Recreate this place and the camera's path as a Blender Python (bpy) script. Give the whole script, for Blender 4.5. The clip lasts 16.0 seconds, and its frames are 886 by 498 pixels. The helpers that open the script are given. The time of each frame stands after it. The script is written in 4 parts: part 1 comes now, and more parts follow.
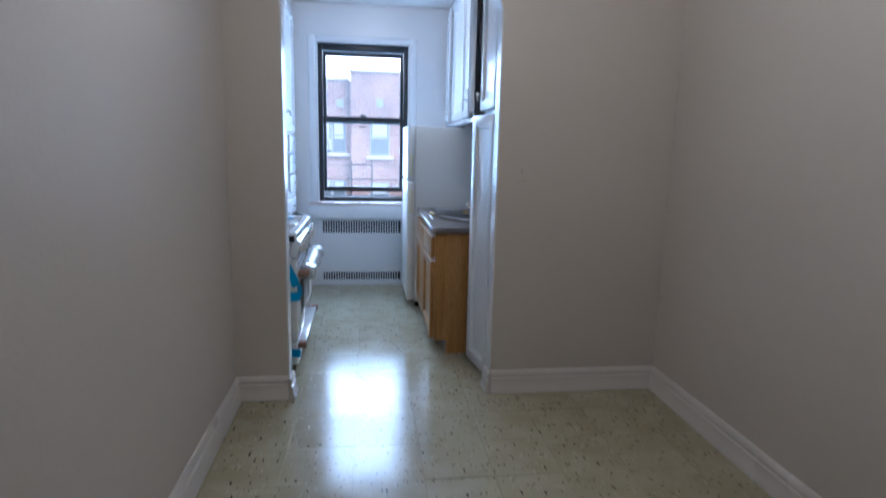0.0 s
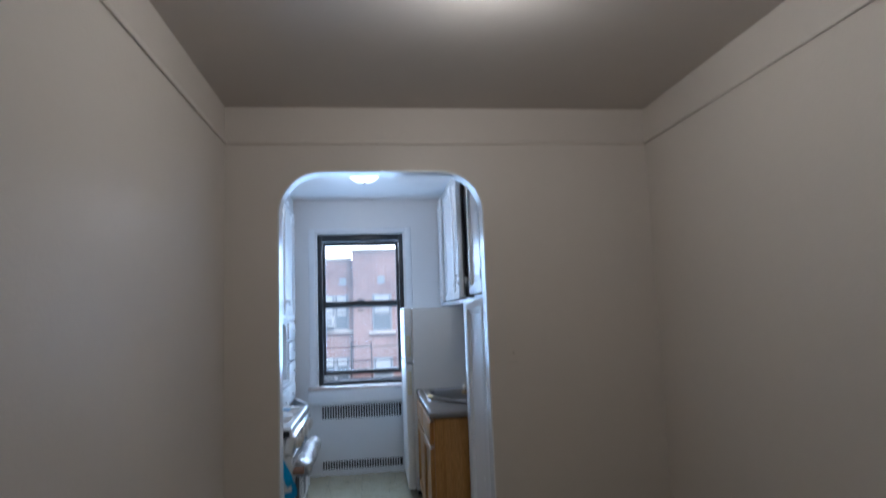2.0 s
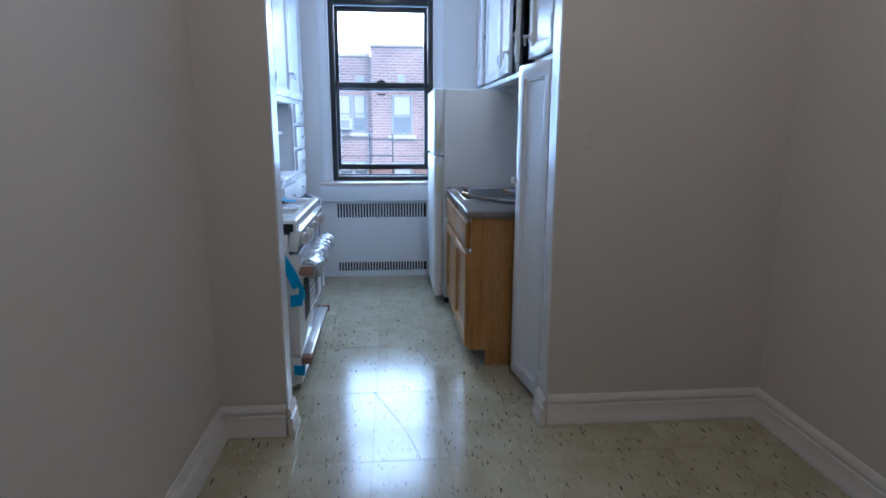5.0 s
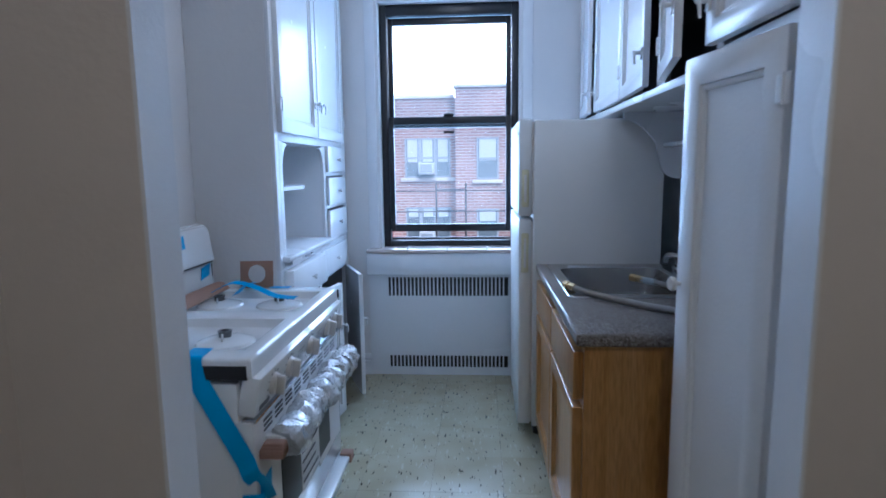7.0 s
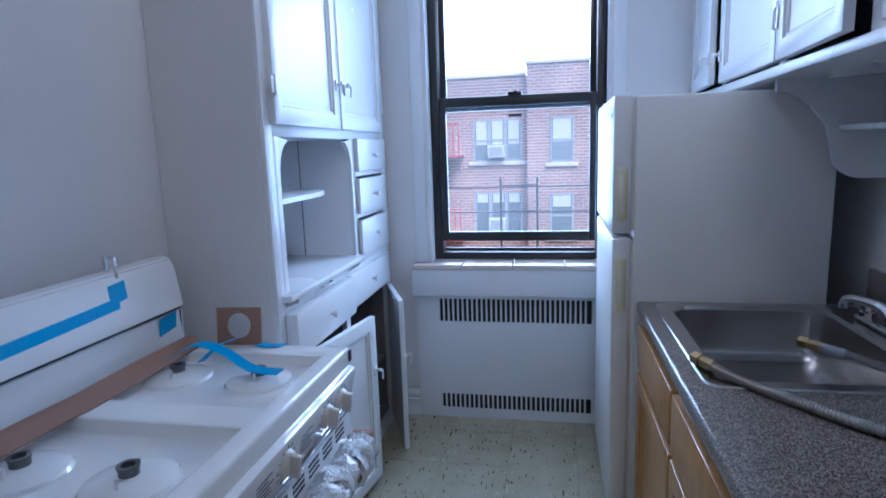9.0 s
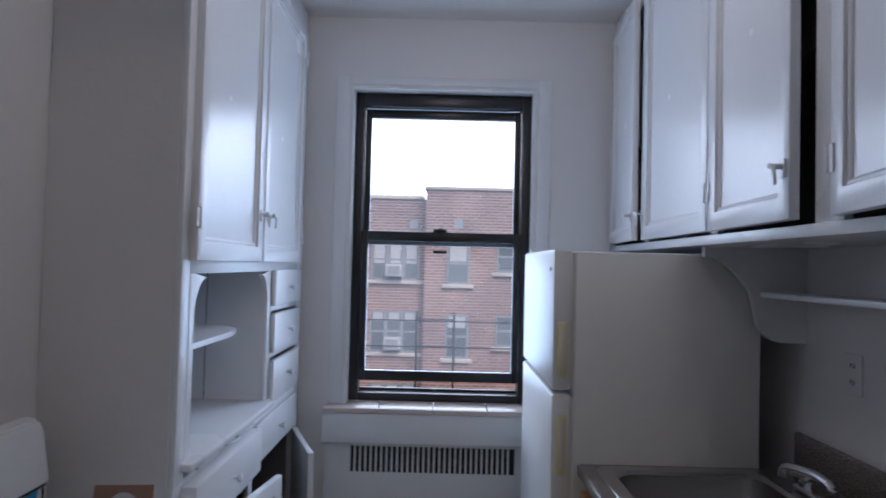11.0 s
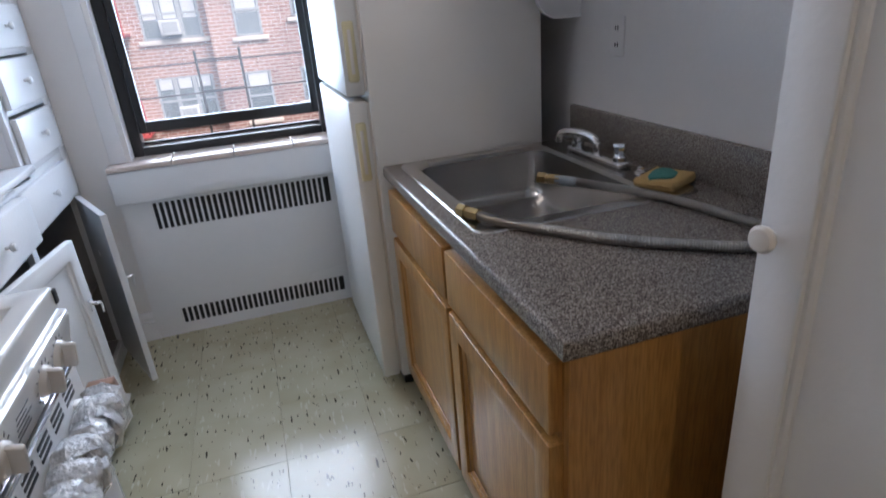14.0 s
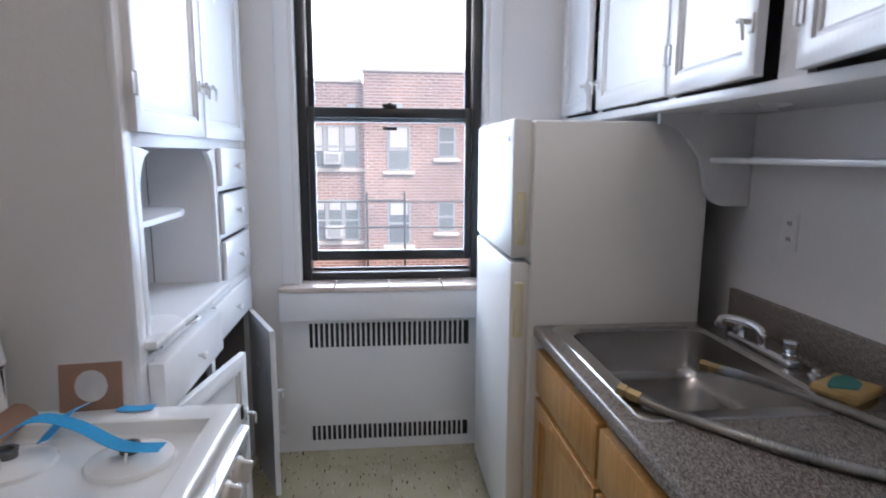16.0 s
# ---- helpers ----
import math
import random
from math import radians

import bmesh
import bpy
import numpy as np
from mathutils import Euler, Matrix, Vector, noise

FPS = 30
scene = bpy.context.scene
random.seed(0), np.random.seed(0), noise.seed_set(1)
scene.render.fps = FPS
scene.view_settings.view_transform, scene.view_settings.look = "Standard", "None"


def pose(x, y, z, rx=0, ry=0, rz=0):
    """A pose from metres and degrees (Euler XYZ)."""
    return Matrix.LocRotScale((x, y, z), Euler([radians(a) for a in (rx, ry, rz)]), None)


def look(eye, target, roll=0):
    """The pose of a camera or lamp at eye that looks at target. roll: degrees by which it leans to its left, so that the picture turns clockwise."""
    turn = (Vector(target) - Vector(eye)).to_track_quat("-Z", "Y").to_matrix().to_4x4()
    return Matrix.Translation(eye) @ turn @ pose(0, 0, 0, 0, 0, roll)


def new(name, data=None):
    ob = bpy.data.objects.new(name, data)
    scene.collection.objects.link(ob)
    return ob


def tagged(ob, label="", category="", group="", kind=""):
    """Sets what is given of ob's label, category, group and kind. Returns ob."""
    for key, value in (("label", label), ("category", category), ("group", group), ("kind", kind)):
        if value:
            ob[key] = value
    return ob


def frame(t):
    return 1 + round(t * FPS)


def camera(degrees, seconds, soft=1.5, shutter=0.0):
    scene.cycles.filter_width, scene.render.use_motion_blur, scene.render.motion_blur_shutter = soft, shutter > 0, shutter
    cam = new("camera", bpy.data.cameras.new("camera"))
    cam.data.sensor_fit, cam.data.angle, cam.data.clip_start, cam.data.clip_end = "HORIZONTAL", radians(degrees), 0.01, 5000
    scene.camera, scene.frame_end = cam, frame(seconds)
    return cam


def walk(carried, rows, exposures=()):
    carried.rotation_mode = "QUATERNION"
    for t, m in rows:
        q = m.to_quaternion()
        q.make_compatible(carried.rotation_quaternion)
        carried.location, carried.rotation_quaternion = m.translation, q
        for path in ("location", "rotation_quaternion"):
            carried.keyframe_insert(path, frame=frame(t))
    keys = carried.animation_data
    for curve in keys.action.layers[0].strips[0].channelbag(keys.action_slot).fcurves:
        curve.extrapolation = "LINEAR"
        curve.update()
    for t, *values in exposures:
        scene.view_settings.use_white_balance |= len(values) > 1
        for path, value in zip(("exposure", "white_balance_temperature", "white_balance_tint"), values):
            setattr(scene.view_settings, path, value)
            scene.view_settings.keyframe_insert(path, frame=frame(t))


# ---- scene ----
cam = camera(74.6, 16.0, soft=1.7, shutter=0.4)
PATH = [
    (0, (-0.11, 0.283, 1.475), (0.144, 2.232, 1.122), 1.3),
    (0.5, (-0.1, 0.275, 1.53), (0.157, 2.258, 1.512), 0.9),
    (1, (-0.028, 0.286, 1.497), (0.28, 2.22, 1.901), -0.5),
    (1.5, (-0.005, 0.263, 1.571), (0.238, 2.202, 2.003), -0.6),
    (2, (-0.045, 0.198, 1.584), (0.2, 2.172, 1.8), -2.1),
    (2.5, (-0.09, 0.255, 1.518), (0.191, 2.221, 1.334), -0.4),
    (3, (-0.114, 0.209, 1.452), (0.165, 2.146, 1.038), -1.2),
    (5.5, (-0.079, 1.454, 1.37), (0.083, 3.403, 0.953), 0.5),
    (6, (-0.095, 1.822, 1.382), (0.087, 3.793, 1.094), 0.4),
    (6.5, (0.058, 2.183, 1.391), (-0.043, 4.151, 1.052), -1.0),
    (7, (0.041, 2.529, 1.398), (-0.087, 4.505, 1.122), -0.7),
    (7.5, (-0.025, 2.869, 1.377), (-0.108, 4.845, 1.076), -0.9),
    (8, (0.042, 3.139, 1.401), (-0.342, 5.061, 1.004), -2.2),
    (10.5, (-0.076, 3.423, 1.543), (-0.287, 5.412, 1.505), 0.6),
    (11, (-0.142, 3.469, 1.566), (-0.146, 5.469, 1.622), 1.4),
    (11.5, (-0.187, 3.476, 1.574), (0.085, 5.457, 1.606), 1.0),
    (12, (-0.144, 3.454, 1.548), (0.318, 5.4, 1.511), -0.5),
    (12.5, (-0.086, 3.457, 1.527), (0.457, 5.37, 1.316), -1.1),
    (13, (-0.067, 3.486, 1.485), (0.477, 5.366, 1.072), -1.9),
    (13.5, (-0.077, 3.493, 1.481), (0.464, 5.321, 0.876), -4.1),
    (14, (-0.067, 3.51, 1.411), (0.465, 5.276, 0.636), -4.7),
    (14.5, (-0.064, 3.516, 1.391), (0.434, 5.257, 0.541), -5.4),
    (15, (-0.099, 3.522, 1.441), (0.317, 5.367, 0.789), -3.7),
    (15.5, (-0.154, 3.508, 1.477), (0.163, 5.431, 1.03), -1.7),
    (16, (-0.207, 3.494, 1.51), (-0.001, 5.457, 1.188), 0.3),
]
EXPOSURES = [(0, 0.7, 4900, 12), (0.5, 0.55, 5050, 11), (1.0, 0.2, 5200, 11), (1.5, 0.13, 5300, 11), (2.5, 0.38, 4970, 12), (3, 0.43, 4900, 12), (5.5, 0.5, 4850, 12), (6.5, 0.35, 4840, 12), (8, 0.34, 4690, 14), (10.5, -0.2, 5640, 19), (11, -0.47, 5880, 20), (12, -0.58, 5980, 20), (12.5, -0.4, 6030, 19), (13, -0.02, 6100, 18), (13.5, 0.3, 6160, 18), (14.5, 0.62, 6270, 18), (15.5, 0.63, 6330, 19), (16, 0.52, 6370, 19)]
walk(cam, [(t, look(eye, target, roll)) for t, eye, target, roll in PATH], EXPOSURES)
WINDOW_W, ROOM_W, KITCHEN_W = 20.0, 16.0, 7.0

# ---- world, lights ----
world = bpy.data.worlds.new("sky")
scene.world = world
world.use_nodes = True
_n = world.node_tree.nodes
_sky = _n.new("ShaderNodeTexSky")
_sky.sky_type = "NISHITA"
_sky.sun_disc = False
_sky.sun_elevation, _sky.sun_rotation = radians(50), radians(150)
_sky.air_density, _sky.dust_density = 1.0, 6.0
world.node_tree.links.new(_sky.outputs[0], _n["Background"].inputs[0])
_n["Background"].inputs[1].default_value = 0.15

sun = new("sun", bpy.data.lights.new("sun", "SUN"))
sun.data.energy, sun.data.angle, sun.data.color = 1.5, radians(25), (1, 0.96, 0.9)
sun.matrix_world = look((3, 2, 12), (-1, 16, 0))

window_light = new("window_light", bpy.data.lights.new("window_light", "AREA"))
window_light.data.shape, window_light.data.size, window_light.data.size_y = "RECTANGLE", 0.8, 1.45
window_light.data.energy, window_light.data.color = WINDOW_W, (0.52, 0.76, 1.0)
window_light.matrix_world = look((-0.16, 6.56, 1.68), (-0.16, 4.0, 1.45))


def bulb(at, watts, colour):
    lamp = new("bulb", bpy.data.lights.new("bulb", "POINT"))
    lamp.data.energy, lamp.data.color, lamp.data.shadow_soft_size = watts, colour, 0.06
    lamp.matrix_world = pose(*at)
    return lamp


# ---- materials ----
def material(name, colour, rough=0.5, metal=0.0, scale=8.0, vary=0.08, bump=0.0, bump_scale=120.0, coat=0.0, vary2=0.04, stretch=(1, 1, 1), rough_vary=0.08, spec=0.5):
    """Base colour with variation at two scales, and fine relief."""
    m = bpy.data.materials.new(name)
    m.use_nodes = True
    t = m.node_tree
    b = t.nodes["Principled BSDF"]
    co = t.nodes.new("ShaderNodeTexCoord")
    mp = t.nodes.new("ShaderNodeMapping")
    mp.inputs["Scale"].default_value = stretch
    t.links.new(co.outputs["Object"], mp.inputs[0])
    big, small = t.nodes.new("ShaderNodeTexNoise"), t.nodes.new("ShaderNodeTexNoise")
    for node, s, d in ((big, scale * 0.25, 3), (small, scale * 6, 4)):
        node.inputs["Scale"].default_value, node.inputs["Detail"].default_value = s, d
        t.links.new(mp.outputs[0], node.inputs["Vector"])
    add = t.nodes.new("ShaderNodeMath")
    add.operation = "MULTIPLY_ADD"
    t.links.new(small.outputs[0], add.inputs[0])
    add.inputs[1].default_value = vary2 / max(vary, 1e-3)
    t.links.new(big.outputs[0], add.inputs[2])
    mix = t.nodes.new("ShaderNodeMapRange")
    mix.inputs["From Min"].default_value, mix.inputs["From Max"].default_value = 0.3, 0.7 + vary2 / max(vary, 1e-3)
    mix.inputs["To Min"].default_value, mix.inputs["To Max"].default_value = 1 - vary, 1 + vary
    t.links.new(add.outputs[0], mix.inputs["Value"])
    mul = t.nodes.new("ShaderNodeVectorMath")
    mul.operation = "SCALE"
    mul.inputs[0].default_value = colour
    t.links.new(mix.outputs[0], mul.inputs["Scale"])
    t.links.new(mul.outputs[0], b.inputs["Base Color"])
    rr = t.nodes.new("ShaderNodeMapRange")
    rr.inputs["To Min"].default_value, rr.inputs["To Max"].default_value = max(0.02, rough - rough_vary), min(1, rough + rough_vary)
    t.links.new(big.outputs[0], rr.inputs["Value"])
    t.links.new(rr.outputs[0], b.inputs["Roughness"])
    b.inputs["Metallic"].default_value, b.inputs["Coat Weight"].default_value = metal, coat
    b.inputs["Specular IOR Level"].default_value = spec
    if bump:
        bn, bp = t.nodes.new("ShaderNodeTexNoise"), t.nodes.new("ShaderNodeBump")
        bn.inputs["Scale"].default_value, bn.inputs["Detail"].default_value = bump_scale, 3
        bp.inputs["Strength"].default_value, bp.inputs["Distance"].default_value = bump, 0.01
        t.links.new(mp.outputs[0], bn.inputs["Vector"])
        t.links.new(bn.outputs[0], bp.inputs["Height"])
        t.links.new(bp.outputs[0], b.inputs["Normal"])
    return m


def ramp_material(name, build, rough, coat=0.0, metal=0.0):
    m = bpy.data.materials.new(name)
    m.use_nodes = True
    t = m.node_tree
    b = t.nodes["Principled BSDF"]
    b.inputs["Roughness"].default_value, b.inputs["Coat Weight"].default_value, b.inputs["Metallic"].default_value = rough, coat, metal
    build(t, b)
    return m


def ramp(t, source, stops, interpolation="LINEAR"):
    r = t.nodes.new("ShaderNodeValToRGB")
    r.color_ramp.interpolation = interpolation
    while len(r.color_ramp.elements) < len(stops):
        r.color_ramp.elements.new(0.5)
    for e, (p, c) in zip(r.color_ramp.elements, stops):
        e.position, e.color = p, (*c, 1)
    t.links.new(source, r.inputs[0])
    return r


def tile_nodes(t, b):
    """Vinyl tile: olive-cream ground with short dark and pale flecks, and a worn wax."""
    co, info = t.nodes.new("ShaderNodeTexCoord"), t.nodes.new("ShaderNodeObjectInfo")
    off = t.nodes.new("ShaderNodeVectorMath")
    off.operation = "MULTIPLY_ADD"
    t.links.new(info.outputs["Random"], off.inputs[0])
    off.inputs[1].default_value = (37, 53, 0)
    t.links.new(co.outputs["Object"], off.inputs[2])
    mp = t.nodes.new("ShaderNodeMapping")
    mp.inputs["Scale"].default_value = (5.0, 1, 1)
    t.links.new(off.outputs[0], mp.inputs[0])
    n1, n2, n3 = (t.nodes.new("ShaderNodeTexNoise") for _ in range(3))
    for n, s in ((n1, 17), (n2, 13), (n3, 5)):
        n.inputs["Scale"].default_value, n.inputs["Detail"].default_value = s, 1.5
        t.links.new(mp.outputs[0] if n is not n3 else off.outputs[0], n.inputs["Vector"])
    dark = ramp(t, n1.outputs[0], [(0.667, (0, 0, 0)), (0.682, (1, 1, 1))])
    pale = ramp(t, n2.outputs[0], [(0.64, (0, 0, 0)), (0.68, (1, 1, 1))])
    base = ramp(t, n3.outputs[0], [(0.3, (0.41, 0.365, 0.24)), (0.7, (0.49, 0.445, 0.315))])
    m1, m2 = t.nodes.new("ShaderNodeMixRGB"), t.nodes.new("ShaderNodeMixRGB")
    t.links.new(pale.outputs[0], m1.inputs[0])
    t.links.new(base.outputs[0], m1.inputs[1])
    m1.inputs[2].default_value = (0.53, 0.49, 0.36, 1)
    t.links.new(dark.outputs[0], m2.inputs[0])
    t.links.new(m1.outputs[0], m2.inputs[1])
    m2.inputs[2].default_value = (0.05, 0.04, 0.025, 1)
    t.links.new(m2.outputs[0], b.inputs["Base Color"])
    rr = t.nodes.new("ShaderNodeMapRange")
    rr.inputs["To Min"].default_value, rr.inputs["To Max"].default_value = 0.09, 0.26
    t.links.new(n3.outputs[0], rr.inputs["Value"])
    t.links.new(rr.outputs[0], b.inputs["Roughness"])
    bp = t.nodes.new("ShaderNodeBump")
    bp.inputs["Strength"].default_value, bp.inputs["Distance"].default_value = 0.10, 0.01
    t.links.new(n3.outputs[0], bp.inputs["Height"])
    t.links.new(bp.outputs[0], b.inputs["Normal"])


def laminate_nodes(t, b):
    co = t.nodes.new("ShaderNodeTexCoord")
    n = t.nodes.new("ShaderNodeTexNoise")
    n.inputs["Scale"].default_value, n.inputs["Detail"].default_value = 330, 2
    t.links.new(co.outputs["Object"], n.inputs["Vector"])
    r = ramp(t, n.outputs[0], [(0.37, (0.05, 0.042, 0.038)), (0.46, (0.14, 0.116, 0.10)), (0.55, (0.235, 0.2, 0.176)), (0.64, (0.40, 0.365, 0.33))])
    t.links.new(r.outputs[0], b.inputs["Base Color"])


def wood_nodes(t, b):
    co, mp = t.nodes.new("ShaderNodeTexCoord"), t.nodes.new("ShaderNodeMapping")
    mp.inputs["Scale"].default_value = (14, 14, 1.1)
    t.links.new(co.outputs["Object"], mp.inputs[0])
    n, g = t.nodes.new("ShaderNodeTexNoise"), t.nodes.new("ShaderNodeTexNoise")
    n.inputs["Scale"].default_value, n.inputs["Detail"].default_value, n.inputs["Distortion"].default_value = 2.2, 5, 0.6
    g.inputs["Scale"].default_value, g.inputs["Detail"].default_value = 14, 6
    for k in (n, g):
        t.links.new(mp.outputs[0], k.inputs["Vector"])
    r = ramp(t, n.outputs[0], [(0.3, (0.38, 0.175, 0.043)), (0.5, (0.48, 0.24, 0.066)), (0.72, (0.55, 0.295, 0.095))])
    fine = ramp(t, g.outputs[0], [(0.35, (0.72, 0.70, 0.66)), (0.6, (1, 1, 1))])
    mul = t.nodes.new("ShaderNodeMixRGB")
    mul.blend_type, mul.inputs[0].default_value = "MULTIPLY", 1
    t.links.new(r.outputs[0], mul.inputs[1])
    t.links.new(fine.outputs[0], mul.inputs[2])
    t.links.new(mul.outputs[0], b.inputs["Base Color"])


def brick_nodes(t, b):
    co, mp = t.nodes.new("ShaderNodeTexCoord"), t.nodes.new("ShaderNodeMapping")
    mp.inputs["Rotation"].default_value = (radians(90), 0, 0)
    t.links.new(co.outputs["Object"], mp.inputs[0])
    k = t.nodes.new("ShaderNodeTexBrick")
    k.inputs["Scale"].default_value = 1.0
    k.inputs["Brick Width"].default_value, k.inputs["Row Height"].default_value, k.inputs["Mortar Size"].default_value = 0.24, 0.085, 0.012
    k.inputs["Color1"].default_value, k.inputs["Color2"].default_value = (0.27, 0.155, 0.14, 1), (0.36, 0.21, 0.185, 1)
    k.inputs["Mortar"].default_value = (0.48, 0.42, 0.38, 1)
    t.links.new(mp.outputs[0], k.inputs["Vector"])
    n = t.nodes.new("ShaderNodeTexNoise")
    n.inputs["Scale"].default_value = 0.6
    t.links.new(co.outputs["Object"], n.inputs["Vector"])
    stain = ramp(t, n.outputs[0], [(0.35, (0.75, 0.75, 0.78)), (0.65, (1.1, 1.08, 1.05))])
    mul = t.nodes.new("ShaderNodeMixRGB")
    mul.blend_type, mul.inputs[0].default_value = "MULTIPLY", 1
    t.links.new(k.outputs[0], mul.inputs[1])
    t.links.new(stain.outputs[0], mul.inputs[2])
    t.links.new(mul.outputs[0], b.inputs["Base Color"])
    bp = t.nodes.new("ShaderNodeBump")
    bp.inputs["Strength"].default_value, bp.invert = 0.5, True
    t.links.new(k.outputs["Fac"], bp.inputs["Height"])
    t.links.new(bp.outputs[0], b.inputs["Normal"])


def glow(name, colour, strength):
    m = bpy.data.materials.new(name)
    m.use_nodes = True
    b = m.node_tree.nodes["Principled BSDF"]
    b.inputs["Base Color"].default_value = (0.9, 0.88, 0.8, 1)
    b.inputs["Emission Color"].default_value, b.inputs["Emission Strength"].default_value = (*colour, 1), strength
    b.inputs["Roughness"].default_value = 0.25
    return m


def glass(name, tint=(1, 1, 1), rough=0.0):
    m = bpy.data.materials.new(name)
    m.use_nodes = True
    t = m.node_tree
    t.nodes.remove(t.nodes["Principled BSDF"])
    out = t.nodes["Material Output"]
    tr, gl, mx, fr = (t.nodes.new(k) for k in ("ShaderNodeBsdfTransparent", "ShaderNodeBsdfGlossy", "ShaderNodeMixShader", "ShaderNodeFresnel"))
    tr.inputs[0].default_value = (*tint, 1)
    gl.inputs["Roughness"].default_value = rough
    fr.inputs[0].default_value = 1.35
    t.links.new(fr.outputs[0], mx.inputs[0])
    t.links.new(tr.outputs[0], mx.inputs[1])
    t.links.new(gl.outputs[0], mx.inputs[2])
    # thin translucent share painting a glare haze over the view outside
    glare_veil, veil_mix = t.nodes.new("ShaderNodeBsdfTranslucent"), t.nodes.new("ShaderNodeMixShader")
    veil_mix.inputs[0].default_value = 0.02
    t.links.new(mx.outputs[0], veil_mix.inputs[1])
    t.links.new(glare_veil.outputs[0], veil_mix.inputs[2])
    t.links.new(veil_mix.outputs[0], out.inputs[0])
    return m


CREAM = material("cream_wall_paint", (0.635, 0.578, 0.53), 0.48, vary=0.03, scale=3, bump=0.10, bump_scale=60, vary2=0.015)
CEIL = material("ceiling_paint", (0.60, 0.55, 0.52), 0.6, vary=0.03, scale=2, bump=0.06, bump_scale=50)
WALLK = material("white_kitchen_wall_paint", (0.74, 0.72, 0.71), 0.33, vary=0.03, scale=3, bump=0.10, bump_scale=50, vary2=0.015)
GLOSS = material("white_gloss_paint", (0.78, 0.78, 0.79), 0.27, vary=0.03, scale=5, bump=0.07, bump_scale=95, vary2=0.02, spec=0.4, rough_vary=0.02)
SKIRT = material("cream_skirting_paint", (0.74, 0.70, 0.67), 0.3, vary=0.05, scale=6, bump=0.1, bump_scale=60)
ENAMEL = material("white_enamel", (0.80, 0.80, 0.79), 0.10, vary=0.01, scale=3, coat=0.4, rough_vary=0.02)
FRIDGE = material("white_textured_appliance_paint", (0.74, 0.73, 0.71), 0.34, vary=0.02, scale=3, bump=0.10, bump_scale=420)
IVORY = material("yellowed_ivory_plastic", (0.70, 0.64, 0.42), 0.4, vary=0.05)
KNOB = material("warm_white_plastic", (0.72, 0.68, 0.64), 0.3, vary=0.03)
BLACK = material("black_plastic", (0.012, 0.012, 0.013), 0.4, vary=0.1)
BURNER = material("grey_cast_metal", (0.16, 0.16, 0.16), 0.35, metal=0.8, vary=0.15, scale=40)
# dark niche seam; also the painted shade inside the wall cabinet
DARKGAP = material("dark_seam_and_cabinet_shade", (0.11, 0.10, 0.10), 0.8, vary=0.1)
# recess shade put into the colour: cabinet insides, pantry back, toe kick
SHADOWWOOD = material("shade_grey_cabinet_recess", (0.22, 0.21, 0.21), 0.7, vary=0.1)
BRONZE = material("dark_bronze_aluminium", (0.018, 0.017, 0.018), 0.32, vary=0.15, scale=4)
STEEL = material("brushed_stainless_steel", (0.52, 0.50, 0.48), 0.24, metal=1, vary=0.08, scale=4, stretch=(1, 14, 1), rough_vary=0.06)
CHROME = material("chrome", (0.75, 0.76, 0.78), 0.06, metal=1, vary=0.02)
BRAID = material("braided_steel", (0.36, 0.34, 0.32), 0.35, metal=0.85, vary=0.2, scale=60)
BRASS = material("brass", (0.40, 0.28, 0.13), 0.3, metal=1, vary=0.15, scale=30)
CARD = material("brown_cardboard", (0.31, 0.18, 0.125), 0.85, vary=0.12, scale=12, bump=0.15, bump_scale=180)
TAPE = material("blue_masking_tape", (0.015, 0.35, 0.70), 0.45, vary=0.12, scale=20, bump=0.2, bump_scale=90)
SPONGE_Y = material("tan_sponge", (0.55, 0.36, 0.14), 0.9, vary=0.15, scale=40, bump=0.6, bump_scale=220)
SPONGE_G = material("teal_scouring_pad", (0.06, 0.24, 0.21), 0.95, vary=0.2, scale=60, bump=0.6, bump_scale=400)
SILLTILE = material("pale_pink_ceramic_tile", (0.66, 0.55, 0.49), 0.2, vary=0.06, scale=6)
STONE = material("pale_limestone", (0.62, 0.58, 0.54), 0.7, vary=0.1, scale=4)
PAPER = material("white_paper", (0.72, 0.71, 0.70), 0.7, vary=0.03)
GREYTEXT = material("grey_print", (0.12, 0.12, 0.13), 0.6, vary=0.02)
DIMPRINT = material("dim_grey_print", (0.07, 0.07, 0.075), 0.5, vary=0.1)
ORANGE = material("orange_print", (0.55, 0.20, 0.05), 0.6, vary=0.02)
RUST = material("black_iron", (0.035, 0.025, 0.022), 0.6, vary=0.3, scale=30)
RED = material("red_painted_iron", (0.45, 0.08, 0.08), 0.6, vary=0.1)
WINGLASS = material("dark_window_glass", (0.16, 0.19, 0.21), 0.08, vary=0.3, scale=1.2)
BLIND = material("white_roller_blind", (0.50, 0.53, 0.55), 0.7, vary=0.05)
FARFRAME = material("grey_window_frame", (0.30, 0.33, 0.35), 0.5, vary=0.05)
ASPHALT = material("asphalt", (0.05, 0.05, 0.052), 0.9, vary=0.2, scale=2)
GRIME = material("grout", (0.10, 0.09, 0.065), 0.8, vary=0.2, scale=10)
SMUDGE = material("faint_pencil_mark", (0.42, 0.37, 0.32), 0.6, vary=0.1)
TILE = ramp_material("flecked_vinyl_tile", tile_nodes, 0.2)
LAMINATE = ramp_material("speckled_granite_laminate", laminate_nodes, 0.26)
WOOD = ramp_material("honey_oak_veneer", wood_nodes, 0.28, coat=0.25)
BRICK = ramp_material("red_brick", brick_nodes, 0.85)
GLOW_R = glow("lit_opal_glass_warm", (1.0, 0.84, 0.45), 5.0)
